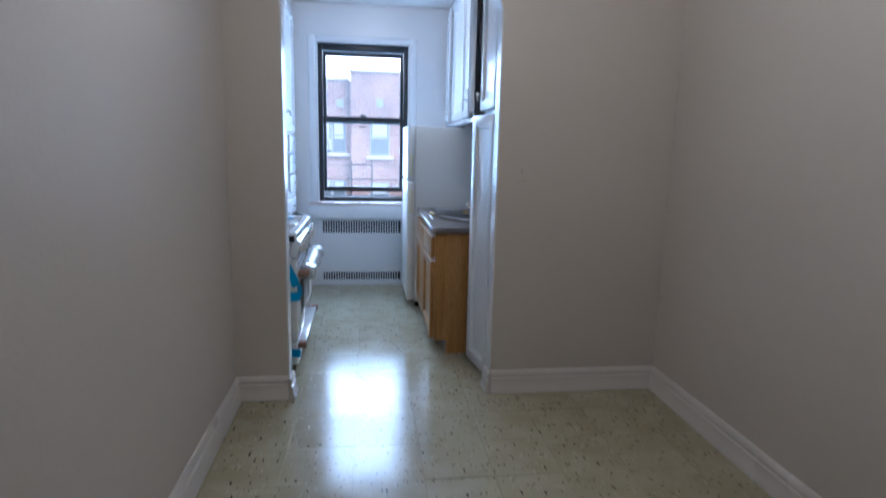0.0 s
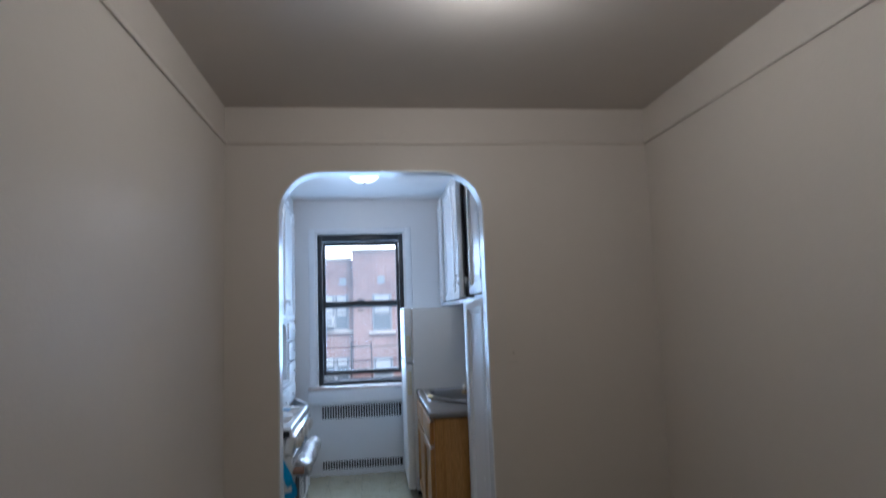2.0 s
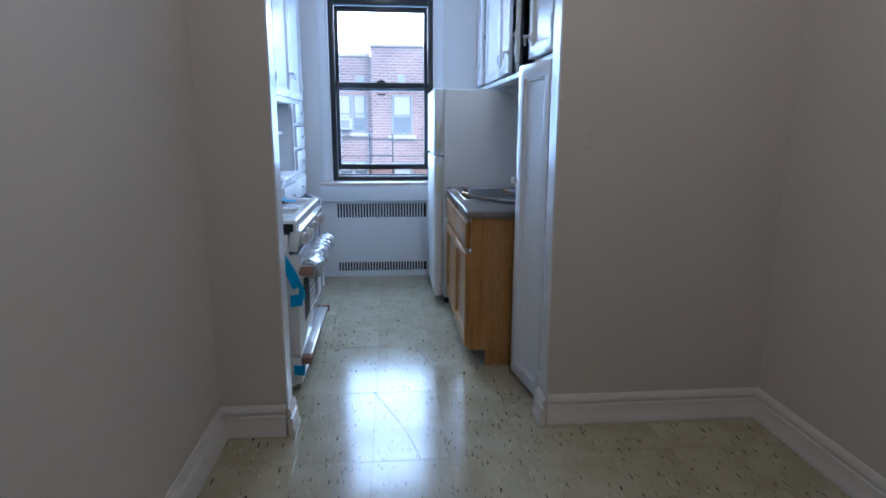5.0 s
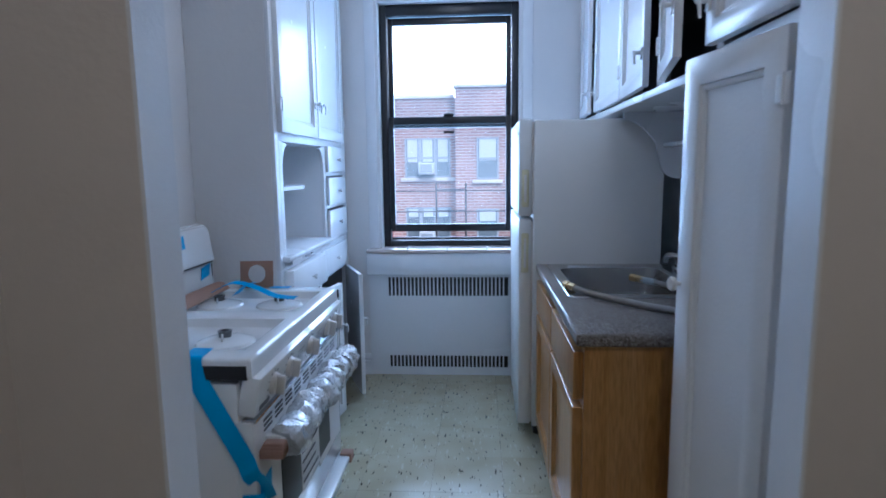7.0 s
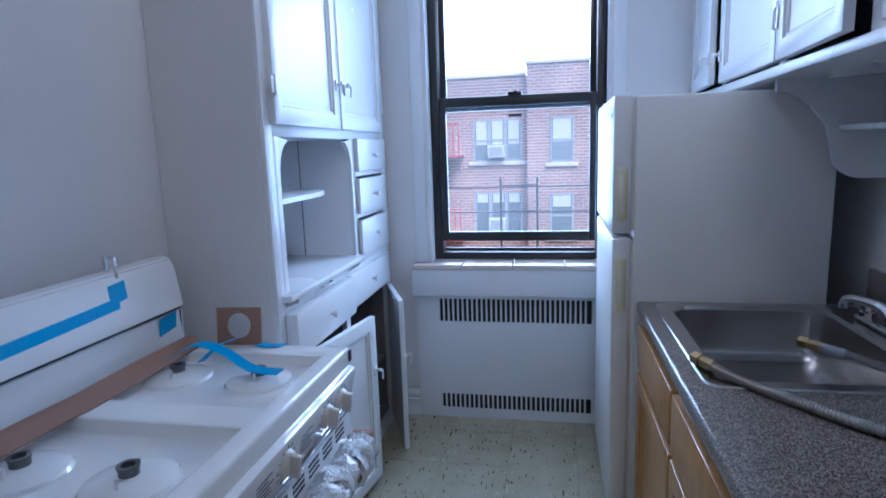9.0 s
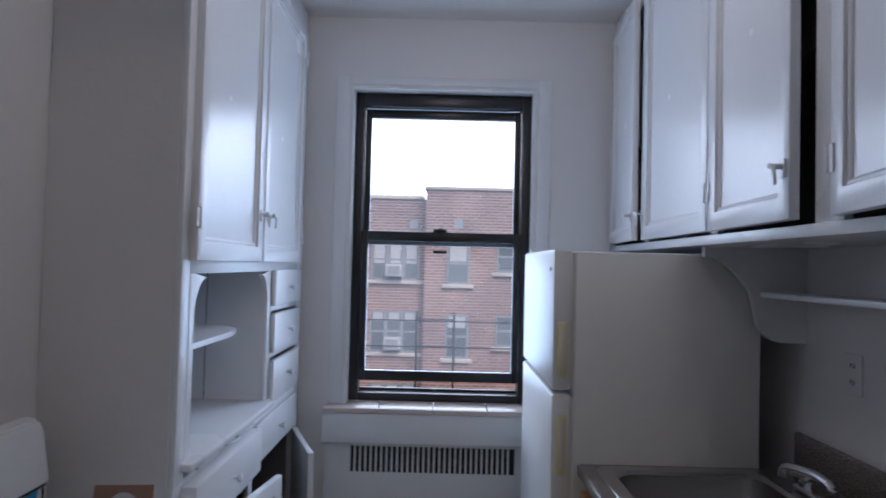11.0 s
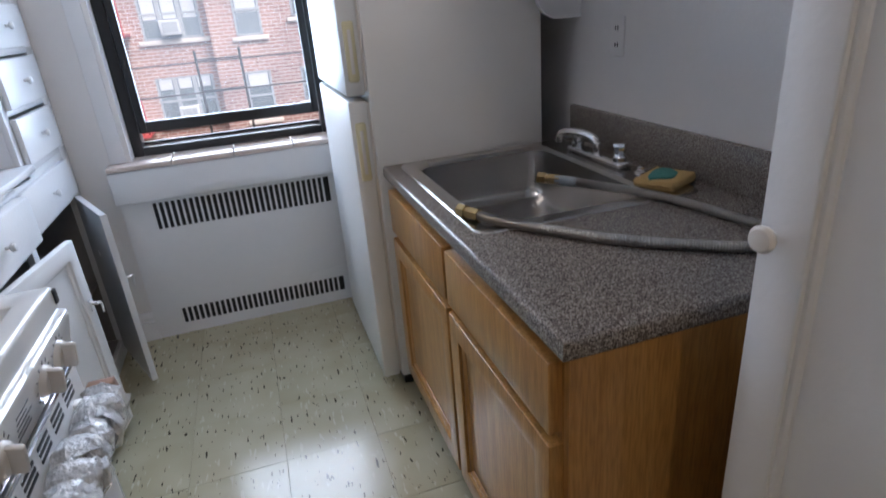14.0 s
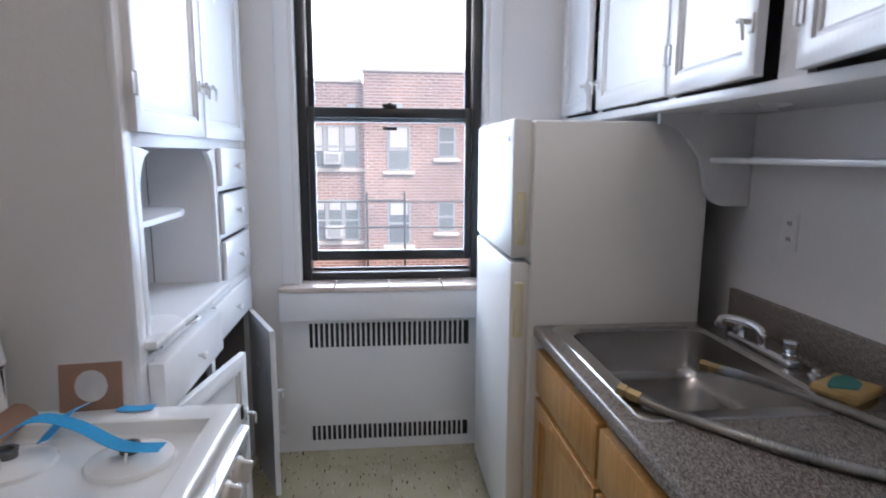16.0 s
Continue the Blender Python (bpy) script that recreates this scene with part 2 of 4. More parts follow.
GLOW_K = glow("lit_opal_glass_soft", (1.0, 0.92, 0.80), 3.0)
OVERCAST = glow("bright_overcast_sky", (0.93, 0.97, 1.0), 4.0)
PANE = glass("window_pane")
PLASTIC = material("crinkled_clear_wrap", (0.66, 0.68, 0.71), 0.12, vary=0.2, scale=30, bump=1.0, bump_scale=75, coat=0.5)


# ---- mesh helpers ----
WORLD = {}


def box(bm, x0, y0, z0, x1, y1, z1, bevel=0.0, seg=2, m=None):
    made = bmesh.ops.create_cube(bm, size=1)["verts"]
    mat = Matrix.Translation(((x0 + x1) / 2, (y0 + y1) / 2, (z0 + z1) / 2)) @ Matrix.Diagonal((abs(x1 - x0), abs(y1 - y0), abs(z1 - z0), 1))
    bmesh.ops.transform(bm, matrix=mat, verts=made)
    if bevel:
        edges = list({e for v in made for e in v.link_edges})
        r = bmesh.ops.bevel(bm, geom=edges, offset=bevel, segments=seg, affect="EDGES", profile=0.5)
        made = list({v for f in r["faces"] for v in f.verts} | {v for v in made if v.is_valid})
    if m is not None:
        bmesh.ops.transform(bm, matrix=m, verts=made)
    return made


def rod(bm, a, b, r, r2=None, seg=12):
    a, b = Vector(a), Vector(b)
    made = bmesh.ops.create_cone(bm, cap_ends=True, segments=seg, radius1=r, radius2=r if r2 is None else r2, depth=(b - a).length)["verts"]
    turn = (b - a).to_track_quat("Z", "Y").to_matrix().to_4x4()
    bmesh.ops.transform(bm, matrix=Matrix.Translation((a + b) / 2) @ turn, verts=made)
    return made


def tube(bm, points, radius, seg=10):
    """A tube along points; radius may be a function of the step."""
    pts = [Vector(p) for p in points]
    rings = []
    for i, p in enumerate(pts):
        d = (pts[min(i + 1, len(pts) - 1)] - pts[max(i - 1, 0)]).normalized()
        u = d.cross(Vector((0, 0, 1)) if abs(d.z) < 0.9 else Vector((1, 0, 0))).normalized()
        v = d.cross(u)
        r = radius(i) if callable(radius) else radius
        rings.append([bm.verts.new(p + r * (math.cos(2 * math.pi * k / seg) * u + math.sin(2 * math.pi * k / seg) * v)) for k in range(seg)])
    for a, b in zip(rings, rings[1:]):
        for k in range(seg):
            bm.faces.new((a[k], a[(k + 1) % seg], b[(k + 1) % seg], b[k]))
    bm.faces.new(rings[0])
    bm.faces.new(rings[-1])


def smooth_path(points, steps=10):
    """Catmull-Rom through the points."""
    p = [Vector(points[0])] + [Vector(q) for q in points] + [Vector(points[-1])]
    out = []
    for i in range(1, len(p) - 2):
        for s in range(steps):
            u = s / steps
            out.append(0.5 * (2 * p[i] + (p[i + 1] - p[i - 1]) * u + (2 * p[i - 1] - 5 * p[i] + 4 * p[i + 1] - p[i + 2]) * u * u + (3 * p[i] - p[i - 1] - 3 * p[i + 1] + p[i + 2]) * u ** 3))
    out.append(p[-2])
    return out


def lathe(bm, profile, at=(0, 0, 0), seg=32, m=None):
    """Turned about z: profile of (radius, height)."""
    rings = []
    for r, z in profile:
        rings.append([bm.verts.new((r * math.cos(2 * math.pi * k / seg), r * math.sin(2 * math.pi * k / seg), z)) for k in range(seg)])
    for a, b in zip(rings, rings[1:]):
        for k in range(seg):
            bm.faces.new((a[k], a[(k + 1) % seg], b[(k + 1) % seg], b[k]))
    bm.faces.new(rings[0])
    bm.faces.new(rings[-1])
    vs = [v for r in rings for v in r]
    bmesh.ops.transform(bm, matrix=Matrix.Translation(at) @ (m or Matrix()), verts=vs)


def plate(bm, outline, axis, a, b):
    """An outline in a plane, given thickness along the axis from a to b."""
    order = {"x": lambda p, q, d: (d, p, q), "y": lambda p, q, d: (p, d, q), "z": lambda p, q, d: (p, q, d)}[axis]
    f, k = [bm.verts.new(order(p, q, a)) for p, q in outline], [bm.verts.new(order(p, q, b)) for p, q in outline]
    bm.faces.new(f), bm.faces.new(k)
    for i in range(len(f)):
        j = (i + 1) % len(f)
        bm.faces.new((f[i], f[j], k[j], k[i]))


def finish(name, bm, mat, smooth=True):
    bmesh.ops.recalc_face_normals(bm, faces=bm.faces)
    me = bpy.data.meshes.new(name)
    bm.to_mesh(me)
    bm.free()
    me.materials.append(mat)
    if smooth:
        me.shade_smooth()
        me.set_sharp_from_angle(angle=radians(35))
    return me


def thing(name, at, label, category, group=""):
    ob = new(name)
    ob.empty_display_size = 0.05
    ob.location = at
    WORLD[ob] = Matrix.Translation(at)
    return tagged(ob, label, category, group)


def part(name, bm, mat, parent, label="", m=None):
    """One mesh, drawn in world coordinates (or in those of m), under a thing or a part."""
    ob = new(name, finish(name, bm, mat))
    ob.parent = parent
    at = m or Matrix()
    ob.matrix_parent_inverse = WORLD[parent].inverted()
    ob.matrix_basis = at
    WORLD[ob] = at
    return tagged(ob, label)


def solid(name, bm, mat, label, category, kind="", group=""):
    ob = new(name, finish(name, bm, mat))
    WORLD[ob] = Matrix()
    return tagged(ob, label, category, group, kind)


def boxes(*rows, bevel=0.0, m=None):
    bm = bmesh.new()
    for r in rows:
        box(bm, *r, bevel=bevel, m=m)
    return bm


# ---- the shell: a dining room, and a kitchen past an archway ----
RL, RR, RB, RF, RH = -0.86, 1.66, -1.9, 3.55, 2.80     # room: left, right, back, front, height
KL, KR, K0, K1, KH = -1.22, 1.075, 3.655, 6.36, 2.80      # kitchen: left, right, near, far, height

solid("floor", boxes((-1.5, -2.2, -0.12, 1.9, 6.7, -0.004)), GRIME, "dark grout bed under the vinyl floor tiles", "floor", "structure")
solid("wall_west", boxes((RL - 0.12, RB - 0.12, -0.01, RL, RF, 3.0)), CREAM, "cream painted plaster wall of the dining room", "wall", "structure")
solid("wall_east", boxes((RR, RB - 0.12, -0.01, RR + 0.12, RF, 3.0)), CREAM, "cream painted plaster wall of the dining room", "wall", "structure")
solid("wall_south", boxes((RL, RB - 0.12, -0.01, RR, RB, 3.0)), CREAM, "cream painted plaster wall closing the dining room", "wall", "structure")
solid("ceiling_1", boxes((RL, RB, RH, RR, RF, RH + 0.1)), CEIL, "pale matt painted dining room ceiling", "ceiling", "structure")
solid("ceiling_2", boxes((KL, K0, KH, KR, K1, KH + 0.1)), WALLK, "white painted kitchen ceiling", "ceiling", "structure")

AL, AR, AS, AR_R = -0.57, 0.622, 2.17, 0.25            # archway: sides, springing, corner radius


def arch(inset=0.0, steps=10):
    pts = [(AL + inset, 0)]
    r = AR_R - inset
    for k in range(steps + 1):
        a = math.pi - k * math.pi / 2 / steps
        pts.append((AL + AR_R + r * math.cos(a), AS + r * math.sin(a)))
    for k in range(steps + 1):
        a = math.pi / 2 - k * math.pi / 2 / steps
        pts.append((AR - AR_R + r * math.cos(a), AS + r * math.sin(a)))
    return pts + [(AR - inset, 0)]


bm = bmesh.new()
plate(bm, [(-1.35, -0.01)] + [(x, z if z else -0.01) for x, z in arch()] + [(1.75, -0.01), (1.75, 3.0), (-1.35, 3.0)], "y", RF, K0)
solid("wall_north", bm, CREAM, "cream painted wall with a round-cornered archway", "wall", "structure")
bm = bmesh.new()
plate(bm, arch(0.0) + arch(0.008)[::-1], "y", RF - 0.004, K0 + 0.004)
solid("trim_1", bm, GLOSS, "glossy white painted lining of the archway", "trim", "structure")

bm = bmesh.new()
box(bm, KL - 0.12, K0, -0.01, KL, K1 + 0.25, 3.0)
solid("wall_kitchen_west", bm, WALLK, "white painted kitchen wall behind the stove", "wall", "structure")
bm = bmesh.new()
box(bm, KR, K0, -0.01, KR + 0.12, K1 + 0.25, 3.0)
solid("wall_kitchen_east", bm, WALLK, "white painted kitchen wall behind the counter", "wall", "structure")
WL, WR, WB, WT = -0.612, 0.292, 0.872, 2.445             # window opening
solid("wall_kitchen_north", boxes((KL, K1, -0.01, WL, K1 + 0.25, 3.0), (WR, K1, -0.01, KR, K1 + 0.25, 3.0), (WL, K1, WT, WR, K1 + 0.25, 3.0), (WL, K1, -0.01, WR, K1 + 0.25, WB - 0.02)),
      WALLK, "white painted kitchen wall round the window", "wall", "structure")
solid("roof_slab", boxes((-1.5, -2.2, 3.0, 1.9, 6.7, 3.1)), CEIL, "slab closing the rooms above", "ceiling", "structure")

# picture rail and skirting
for i, row in enumerate(((RL, RB, RL + 0.012, RF), (RR - 0.012, RB, RR, RF), (RL + 0.012, RF - 0.012, RR - 0.012, RF), (RL + 0.012, RB, RR - 0.012, RB + 0.012))):
    solid("trim_%d" % (i + 2), boxes((row[0], row[1], 2.575, row[2], row[3], 2.60), bevel=0.004), CREAM, "thin painted picture rail under the ceiling", "picture rail", "structure")


def skirting(name, x0, y0, x1, y1, nx, ny, mat=SKIRT, h=0.14):
    """A stepped board along a wall; (nx, ny) points into the room."""
    prof = [(0, 0), (0.032, 0), (0.032, 0.02), (0.022, 0.035), (0.022, h - 0.05), (0.012, h - 0.046), (0.012, h - 0.034), (0.019, h - 0.03), (0.016, h - 0.012), (0.006, h), (0, h)]
    bm = bmesh.new()
    ends = []
    for (x, y) in ((x0, y0), (x1, y1)):
        ends.append([bm.verts.new((x + nx * d, y + ny * d, z)) for d, z in prof])
    a, b = ends
    for i in range(len(prof)):
        j = (i + 1) % len(prof)
        bm.faces.new((a[i], a[j], b[j], b[i]))
    bm.faces.new(a), bm.faces.new(b)
    return solid(name, bm, mat, "moulded painted skirting board with a stepped top", "baseboard", "structure")


skirting("baseboard_1", RL, RB, RL, RF, 1, 0)
skirting("baseboard_2", RR, RB, RR, RF, -1, 0)
skirting("baseboard_3", RL, RF, AL, RF, 0, -1)
skirting("baseboard_4", AR, RF, RR, RF, 0, -1)
skirting("baseboard_5", RL, RB, RR, RB, 0, 1)
skirting("baseboard_6", AL + 0.008, RF - 0.03, AL + 0.008, K0, 1, 0, h=0.13)
skirting("baseboard_7", AR - 0.008, K0, AR - 0.008, RF - 0.03, -1, 0, h=0.13)
skirting("baseboard_8", -0.80, K1, -0.70, K1, 0, -1, GLOSS)
bm = bmesh.new()
tube(bm, smooth_path([(0.735, 3.5495, 1.280), (0.76, 3.5495, 1.279), (0.79, 3.5495, 1.280)], 4), 0.0015, 6)
tube(bm, smooth_path([(0.765, 3.549, 1.345), (0.758, 3.5492, 1.335), (0.766, 3.549, 1.325)], 4), 0.0025, 6)
solid("wall_mark", bm, SMUDGE, "faint scuff marks on the cream wall", "mark", "structure")

bm = bmesh.new()
tube(bm, smooth_path([(-0.2, 3.95, 0.0004), (-0.12, 3.75, 0.0004), (-0.03, 3.5, 0.0004), (0.02, 3.3, 0.0004)], 6), 0.0012, 5)
tube(bm, smooth_path([(0.05, 4.52, 0.0004), (0.09, 4.40, 0.0004), (0.12, 4.27, 0.0004)], 5), 0.002, 5)
solid("floor_scuff", bm, GRIME, "long dark scuff lines on the vinyl floor", "mark", "structure")

# ---- window ----
win = tagged(new("window_1"), "dark bronze aluminium double-hung window, lower sash raised a little", "window", "", "structure")
WORLD[win] = Matrix()
WY = 6.44
part("window_frame", boxes((WL, WY, WB, WL + 0.045, WY + 0.09, WT), (WR - 0.045, WY, WB, WR, WY + 0.09, WT), (WL + 0.045, WY, WT - 0.07, WR - 0.045, WY + 0.09, WT), (WL + 0.045, WY, WB, WR - 0.045, WY + 0.09, WB + 0.04), bevel=0.004), BRONZE, win)


def sash(name, y, z0, z1, top, bottom, side=0.032):
    a, b = WL + 0.047, WR - 0.047
    s = part(name, boxes((a, y, z0, a + side, y + 0.03, z1), (b - side, y, z0, b, y + 0.03, z1), (a + side, y, z0, b - side, y + 0.03, z0 + bottom), (a + side, y, z1 - top, b - side, y + 0.03, z1), bevel=0.003), BRONZE, win)
    p = part("pane", boxes((a + side, y + 0.013, z0 + bottom, b - side, y + 0.017, z1 - top)), PANE, s)
    p.visible_shadow = False
    return s


sash("upper_sash", WY + 0.05, 1.665, WT - 0.072, 0.045, 0.06)
low = sash("lower_sash", WY + 0.012, 0.972, 1.735, 0.05, 0.05)
part("sash_lock", boxes((-0.20, WY - 0.004, 1.735, -0.13, WY + 0.03, 1.752), (-0.175, WY - 0.012, 1.745, -0.155, WY + 0.02, 1.757), bevel=0.003), BRONZE, win)
part("finger_pull", boxes((-0.20, WY + 0.0, 1.625, -0.13, WY + 0.013, 1.64), bevel=0.003), BLACK, win)
part("screen_rail", boxes((WL + 0.047, WY + 0.05, WB + 0.042, WR - 0.047, WY + 0.07, WB + 0.056), bevel=0.002), BRONZE, win)
cas = 0.085
solid("trim_window", boxes((WL - cas, K1 - 0.012, WB, WL - 0.02, K1, WT + 0.055), (WR + 0.02, K1 - 0.012, WB, WR + cas, K1, WT + 0.055), (WL - 0.02, K1 - 0.012, WT + 0.015, WR + 0.02, K1, WT + 0.055), bevel=0.004), GLOSS, "white painted moulded window casing", "trim", "structure")
solid("window_ledge", boxes((WL - 0.1, 6.285, 0.70, KR - 0.002, K1, 0.845), bevel=0.008), GLOSS, "white painted ledge front below the window", "ledge", "structure")
sill = tagged(new("window_sill"), "pale pinkish ceramic tiles laid along the window sill", "window sill", "", "structure")
WORLD[sill] = Matrix()
for k in range(4):
    x = WL - 0.095 + k * 0.265
    part("tile", boxes((x, 6.275, 0.848, min(x + 0.261, WR + 0.06), WY + 0.02, 0.87), bevel=0.004), SILLTILE, sill)

# radiator cover
rad = thing("radiator_cover", (-0.2, 6.345, 0), "white painted metal radiator cover with two rows of slots", "radiator cover")
SX0, SX1 = -0.575, 0.225


def slot_panel(bm, x0, x1, z0, z1, y0, y1, rows, count):
    """A sheet with rows of upright slots cut through."""
    zs = [z0] + [z for r in rows for z in r] + [z1]
    for i in range(0, len(zs) - 1, 2):
        box(bm, x0, y0, zs[i], x1, y1, zs[i + 1])
    for a, b in rows:
        box(bm, x0, y0, a, SX0, y1, b)
        box(bm, SX1, y0, a, x1, y1, b)
        p = (SX1 - SX0) / count
        for k in range(count - 1):
            box(bm, SX0 + p * (k + 0.62), y0, a, SX0 + p * (k + 1.0), y1, b)


bm = bmesh.new()
slot_panel(bm, -0.70, 0.60, 0.0, 0.698, 6.335, 6.339, ((0.055, 0.135), (0.55, 0.676)), 31)
part("front_panel", bm, GLOSS, rad)
part("side_panel", boxes((-0.705, 6.335, 0, -0.70, 6.36, 0.698)), GLOSS, rad)
# black sheet added behind the slots to stand for the shade inside
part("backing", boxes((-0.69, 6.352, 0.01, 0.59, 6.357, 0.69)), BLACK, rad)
part("top_lip", boxes((-0.71, 6.33, 0.698, 0.60, 6.359, 0.704)), GLOSS, rad)


# ---- cabinet pieces ----
def panel_bm(w, h, t=0.024, frame_w=0.055, depth=0.015):
    """A framed door in one skin: width along x, height along z, its face towards -y."""
    bm = bmesh.new()
    f = frame_w
    loops = []
    for i, y in ((0, 0), (0, -t + 0.004), (0.0012, -t + 0.0012), (0.004, -t), (f - 0.003, -t), (f, -t + 0.002), (f + 0.001, -t + depth * 0.6), (f + 0.008, -t + depth * 0.5), (f + 0.013, -t + depth * 0.7), (f + 0.015, -t + depth), (f + 0.03, -t + depth)):
        loops.append([bm.verts.new((x, y, z)) for x, z in ((i, i), (w - i, i), (w - i, h - i), (i, h - i))])
    for a, c in zip(loops, loops[1:]):
        for k in range(4):
            bm.faces.new((a[k], a[(k + 1) % 4], c[(k + 1) % 4], c[k]))
    bm.faces.new(loops[0]), bm.faces.new(loops[-1])
    return bm


def latch_bm(m=None):
    """A cast turn latch, hanging, at the origin, its face towards -y."""
    bm = bmesh.new()
    box(bm, -0.012, -0.006, -0.022, 0.012, 0, 0.022, bevel=0.003)
    rod(bm, (0, -0.004, 0.004), (0, -0.026, 0.004), 0.007, seg=10)
    tube(bm, smooth_path([(-0.014, -0.026, 0.008), (0, -0.03, 0.006), (0.012, -0.03, -0.008), (0.014, -0.028, -0.04)], 4), lambda i: 0.0065 - 0.0002 * i, 8)
    return bm


def hinge_bm():
    bm = bmesh.new()
    box(bm, 0.002, -0.004, -0.03, 0.022, 0, 0.03, bevel=0.0015)
    box(bm, -0.022, -0.004, -0.026, -0.002, 0, 0.026, bevel=0.0015)
    rod(bm, (0, -0.004, -0.03), (0, -0.004, 0.03), 0.0045, seg=8)
    return bm


def knob_bm(r=0.014):
    bm = bmesh.new()
    lathe(bm, [(0.006, 0), (0.006, 0.012), (r * 0.9, 0.016), (r, 0.022), (r * 0.8, 0.028), (0.004, 0.03)], seg=14, m=Matrix.Rotation(radians(90), 4, "X"))
    return bm


def framed_door(parent, x, y, z, turn, w, h, mat, latch_at=None, hinge_side=None, opened=0.0, name="door", hinge_right=False, bm=None, knob=False):
    """A door under a thing: corner, facing (degrees), size; opened degrees about its hinge."""
    base = pose(x, y, z, 0, 0, turn)
    if opened:
        o = Matrix.Translation((w, 0, 0)) if hinge_right else Matrix()
        base = base @ o @ Matrix.Rotation(radians(opened if hinge_right else -opened), 4, "Z") @ o.inverted()
    d = part(name, bm or panel_bm(w, h), mat, parent, m=base)
    if latch_at and knob:
        part("knob", knob_bm(0.02), KNOB, d, "chipped cream painted knob", m=base @ pose(latch_at[0], -0.024, latch_at[1]))
    elif latch_at:
        part("latch", latch_bm(), mat, d, "white painted turn latch", m=base @ pose(latch_at[0], -0.024, latch_at[1]))
    if hinge_side:
        for hz in (0.12, h - 0.12):
            part("hinge", hinge_bm(), mat, d, m=base @ pose(0 if hinge_side == "l" else w, -0.0245, hz))
    return d


def drawer(parent, x, y, z, turn, w, h, mat, knob=True, proud=0.02, shape="round"):
    base = pose(x, y, z, 0, 0, turn)
    bm = bmesh.new()
    box(bm, 0, -proud, 0, w, 0, h, bevel=0.005)
    d = part("drawer", bm, mat, parent, m=base)
    if knob:
        part("knob", knob_bm(), mat, d, m=base @ pose(w / 2, -proud + 0.001, h / 2))
    return d


# ---- hutch: built-in china cabinet ----
HX, HY0, HY1 = -0.845, 5.03, 6.30
hutch = thing("china_cabinet", (-1.0, 5.65, 0), "tall white glossy built-in cabinet with arched niche and open lower doors", "cabinet")
part("side_panel", boxes((KL + 0.002, HY0, 0, HX - 0.02, HY0 + 0.022, KH - 0.004)), WALLK, hutch)
part("back_panel", boxes((KL + 0.002, HY0 + 0.022, 0, KL + 0.012, HY1, KH - 0.004)), GLOSS, hutch)
part("far_panel", boxes((KL + 0.012, HY1 - 0.02, 0, HX - 0.02, HY1, KH - 0.004)), GLOSS, hutch)
NY0, NY1, NZ0, NZ1 = 5.12, 5.81, 1.01, 1.525
bm = bmesh.new()
for r in ((HY0, 0, 5.085, KH - 0.004), (6.265, 0, HY1 + 0.05, KH - 0.004), (5.085, 2.66, 6.265, KH - 0.004), (5.085, NZ1, 6.265, 1.575), (NY1, 0.955, 5.855, NZ1), (5.085, 0.775, 6.265, 0.80), (5.085, 0.93, 6.265, 0.97),
          (5.085, 0, 6.265, 0.07), (5.64, 0.07, 5.685, 0.93), (5.085, 0.97, NY0, NZ1), (5.085, 0.96, NY1, 0.985), (5.855, 1.36, 6.265, 1.385), (5.855, 1.17, 6.265, 1.195), (5.855, 0.97, 6.265, 1.01), (5.64, 1.575, 5.68, 2.66)):
    box(bm, HX - 0.02, r[0], r[1], HX, r[2], r[3], bevel=0.0015)
part("face_frame", bm, GLOSS, hutch)
for side, s in ((NY0, 1), (NY1, -1)):
    pts = [(side, NZ1)] + [(side + s * (0.085 - 0.085 * math.sin(a)), NZ1 - 0.13 + 0.13 * math.cos(a) * 0.9) for a in [k * math.pi / 16 for k in range(9)]] + [(side, NZ1 - 0.13)]
    bm = bmesh.new()
    plate(bm, pts, "x", HX - 0.018, HX - 0.001)
    part("arch_bracket", bm, GLOSS, hutch)
for ny in (NY0 - 0.02, NY1):
    part("niche_side", boxes((KL + 0.012, ny, NZ0, HX - 0.02, ny + 0.02, NZ1)), GLOSS, hutch)
part("niche_seam", boxes((-1.092, NY1 - 0.002, NZ0, -1.089, NY1 + 0.001, NZ1)), DARKGAP, hutch)
part("niche_top", boxes((KL + 0.012, NY0, NZ1, HX - 0.02, NY1, NZ1 + 0.02)), GLOSS, hutch)
bm = bmesh.new()
plate(bm, [(KL + 0.012, NY0), (HX - 0.03, NY0), (HX - 0.03, 5.50), (HX - 0.05, 5.60), (HX - 0.11, 5.68), (HX - 0.20, 5.71), (KL + 0.012, 5.715)], "z", 1.30, 1.318)
part("niche_shelf", bm, GLOSS, hutch)
part("counter_board", boxes((KL + 0.012, 5.06, 0.985, HX + 0.035, NY1 + 0.02, 1.01), bevel=0.008), GLOSS, hutch)
pull = part("pull_out_board", boxes((HX - 0.2, 5.16, 0.958, HX + 0.012, 5.66, 0.982), bevel=0.003), GLOSS, hutch)
bm = bmesh.new()
tube(bm, smooth_path([(HX + 0.012, 5.36, 0.97), (HX + 0.032, 5.385, 0.972), (HX + 0.034, 5.41, 0.972), (HX + 0.032, 5.435, 0.972), (HX + 0.012, 5.46, 0.97)], 5), 0.0055, 8)
part("pull_handle", bm, GLOSS, pull)
# shelf, floor and added lining coloured dark for the shade behind the doors
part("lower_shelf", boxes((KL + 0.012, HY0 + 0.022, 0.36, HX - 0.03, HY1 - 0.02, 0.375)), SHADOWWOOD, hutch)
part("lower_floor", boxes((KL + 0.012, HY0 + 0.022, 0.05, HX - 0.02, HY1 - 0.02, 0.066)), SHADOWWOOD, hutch)
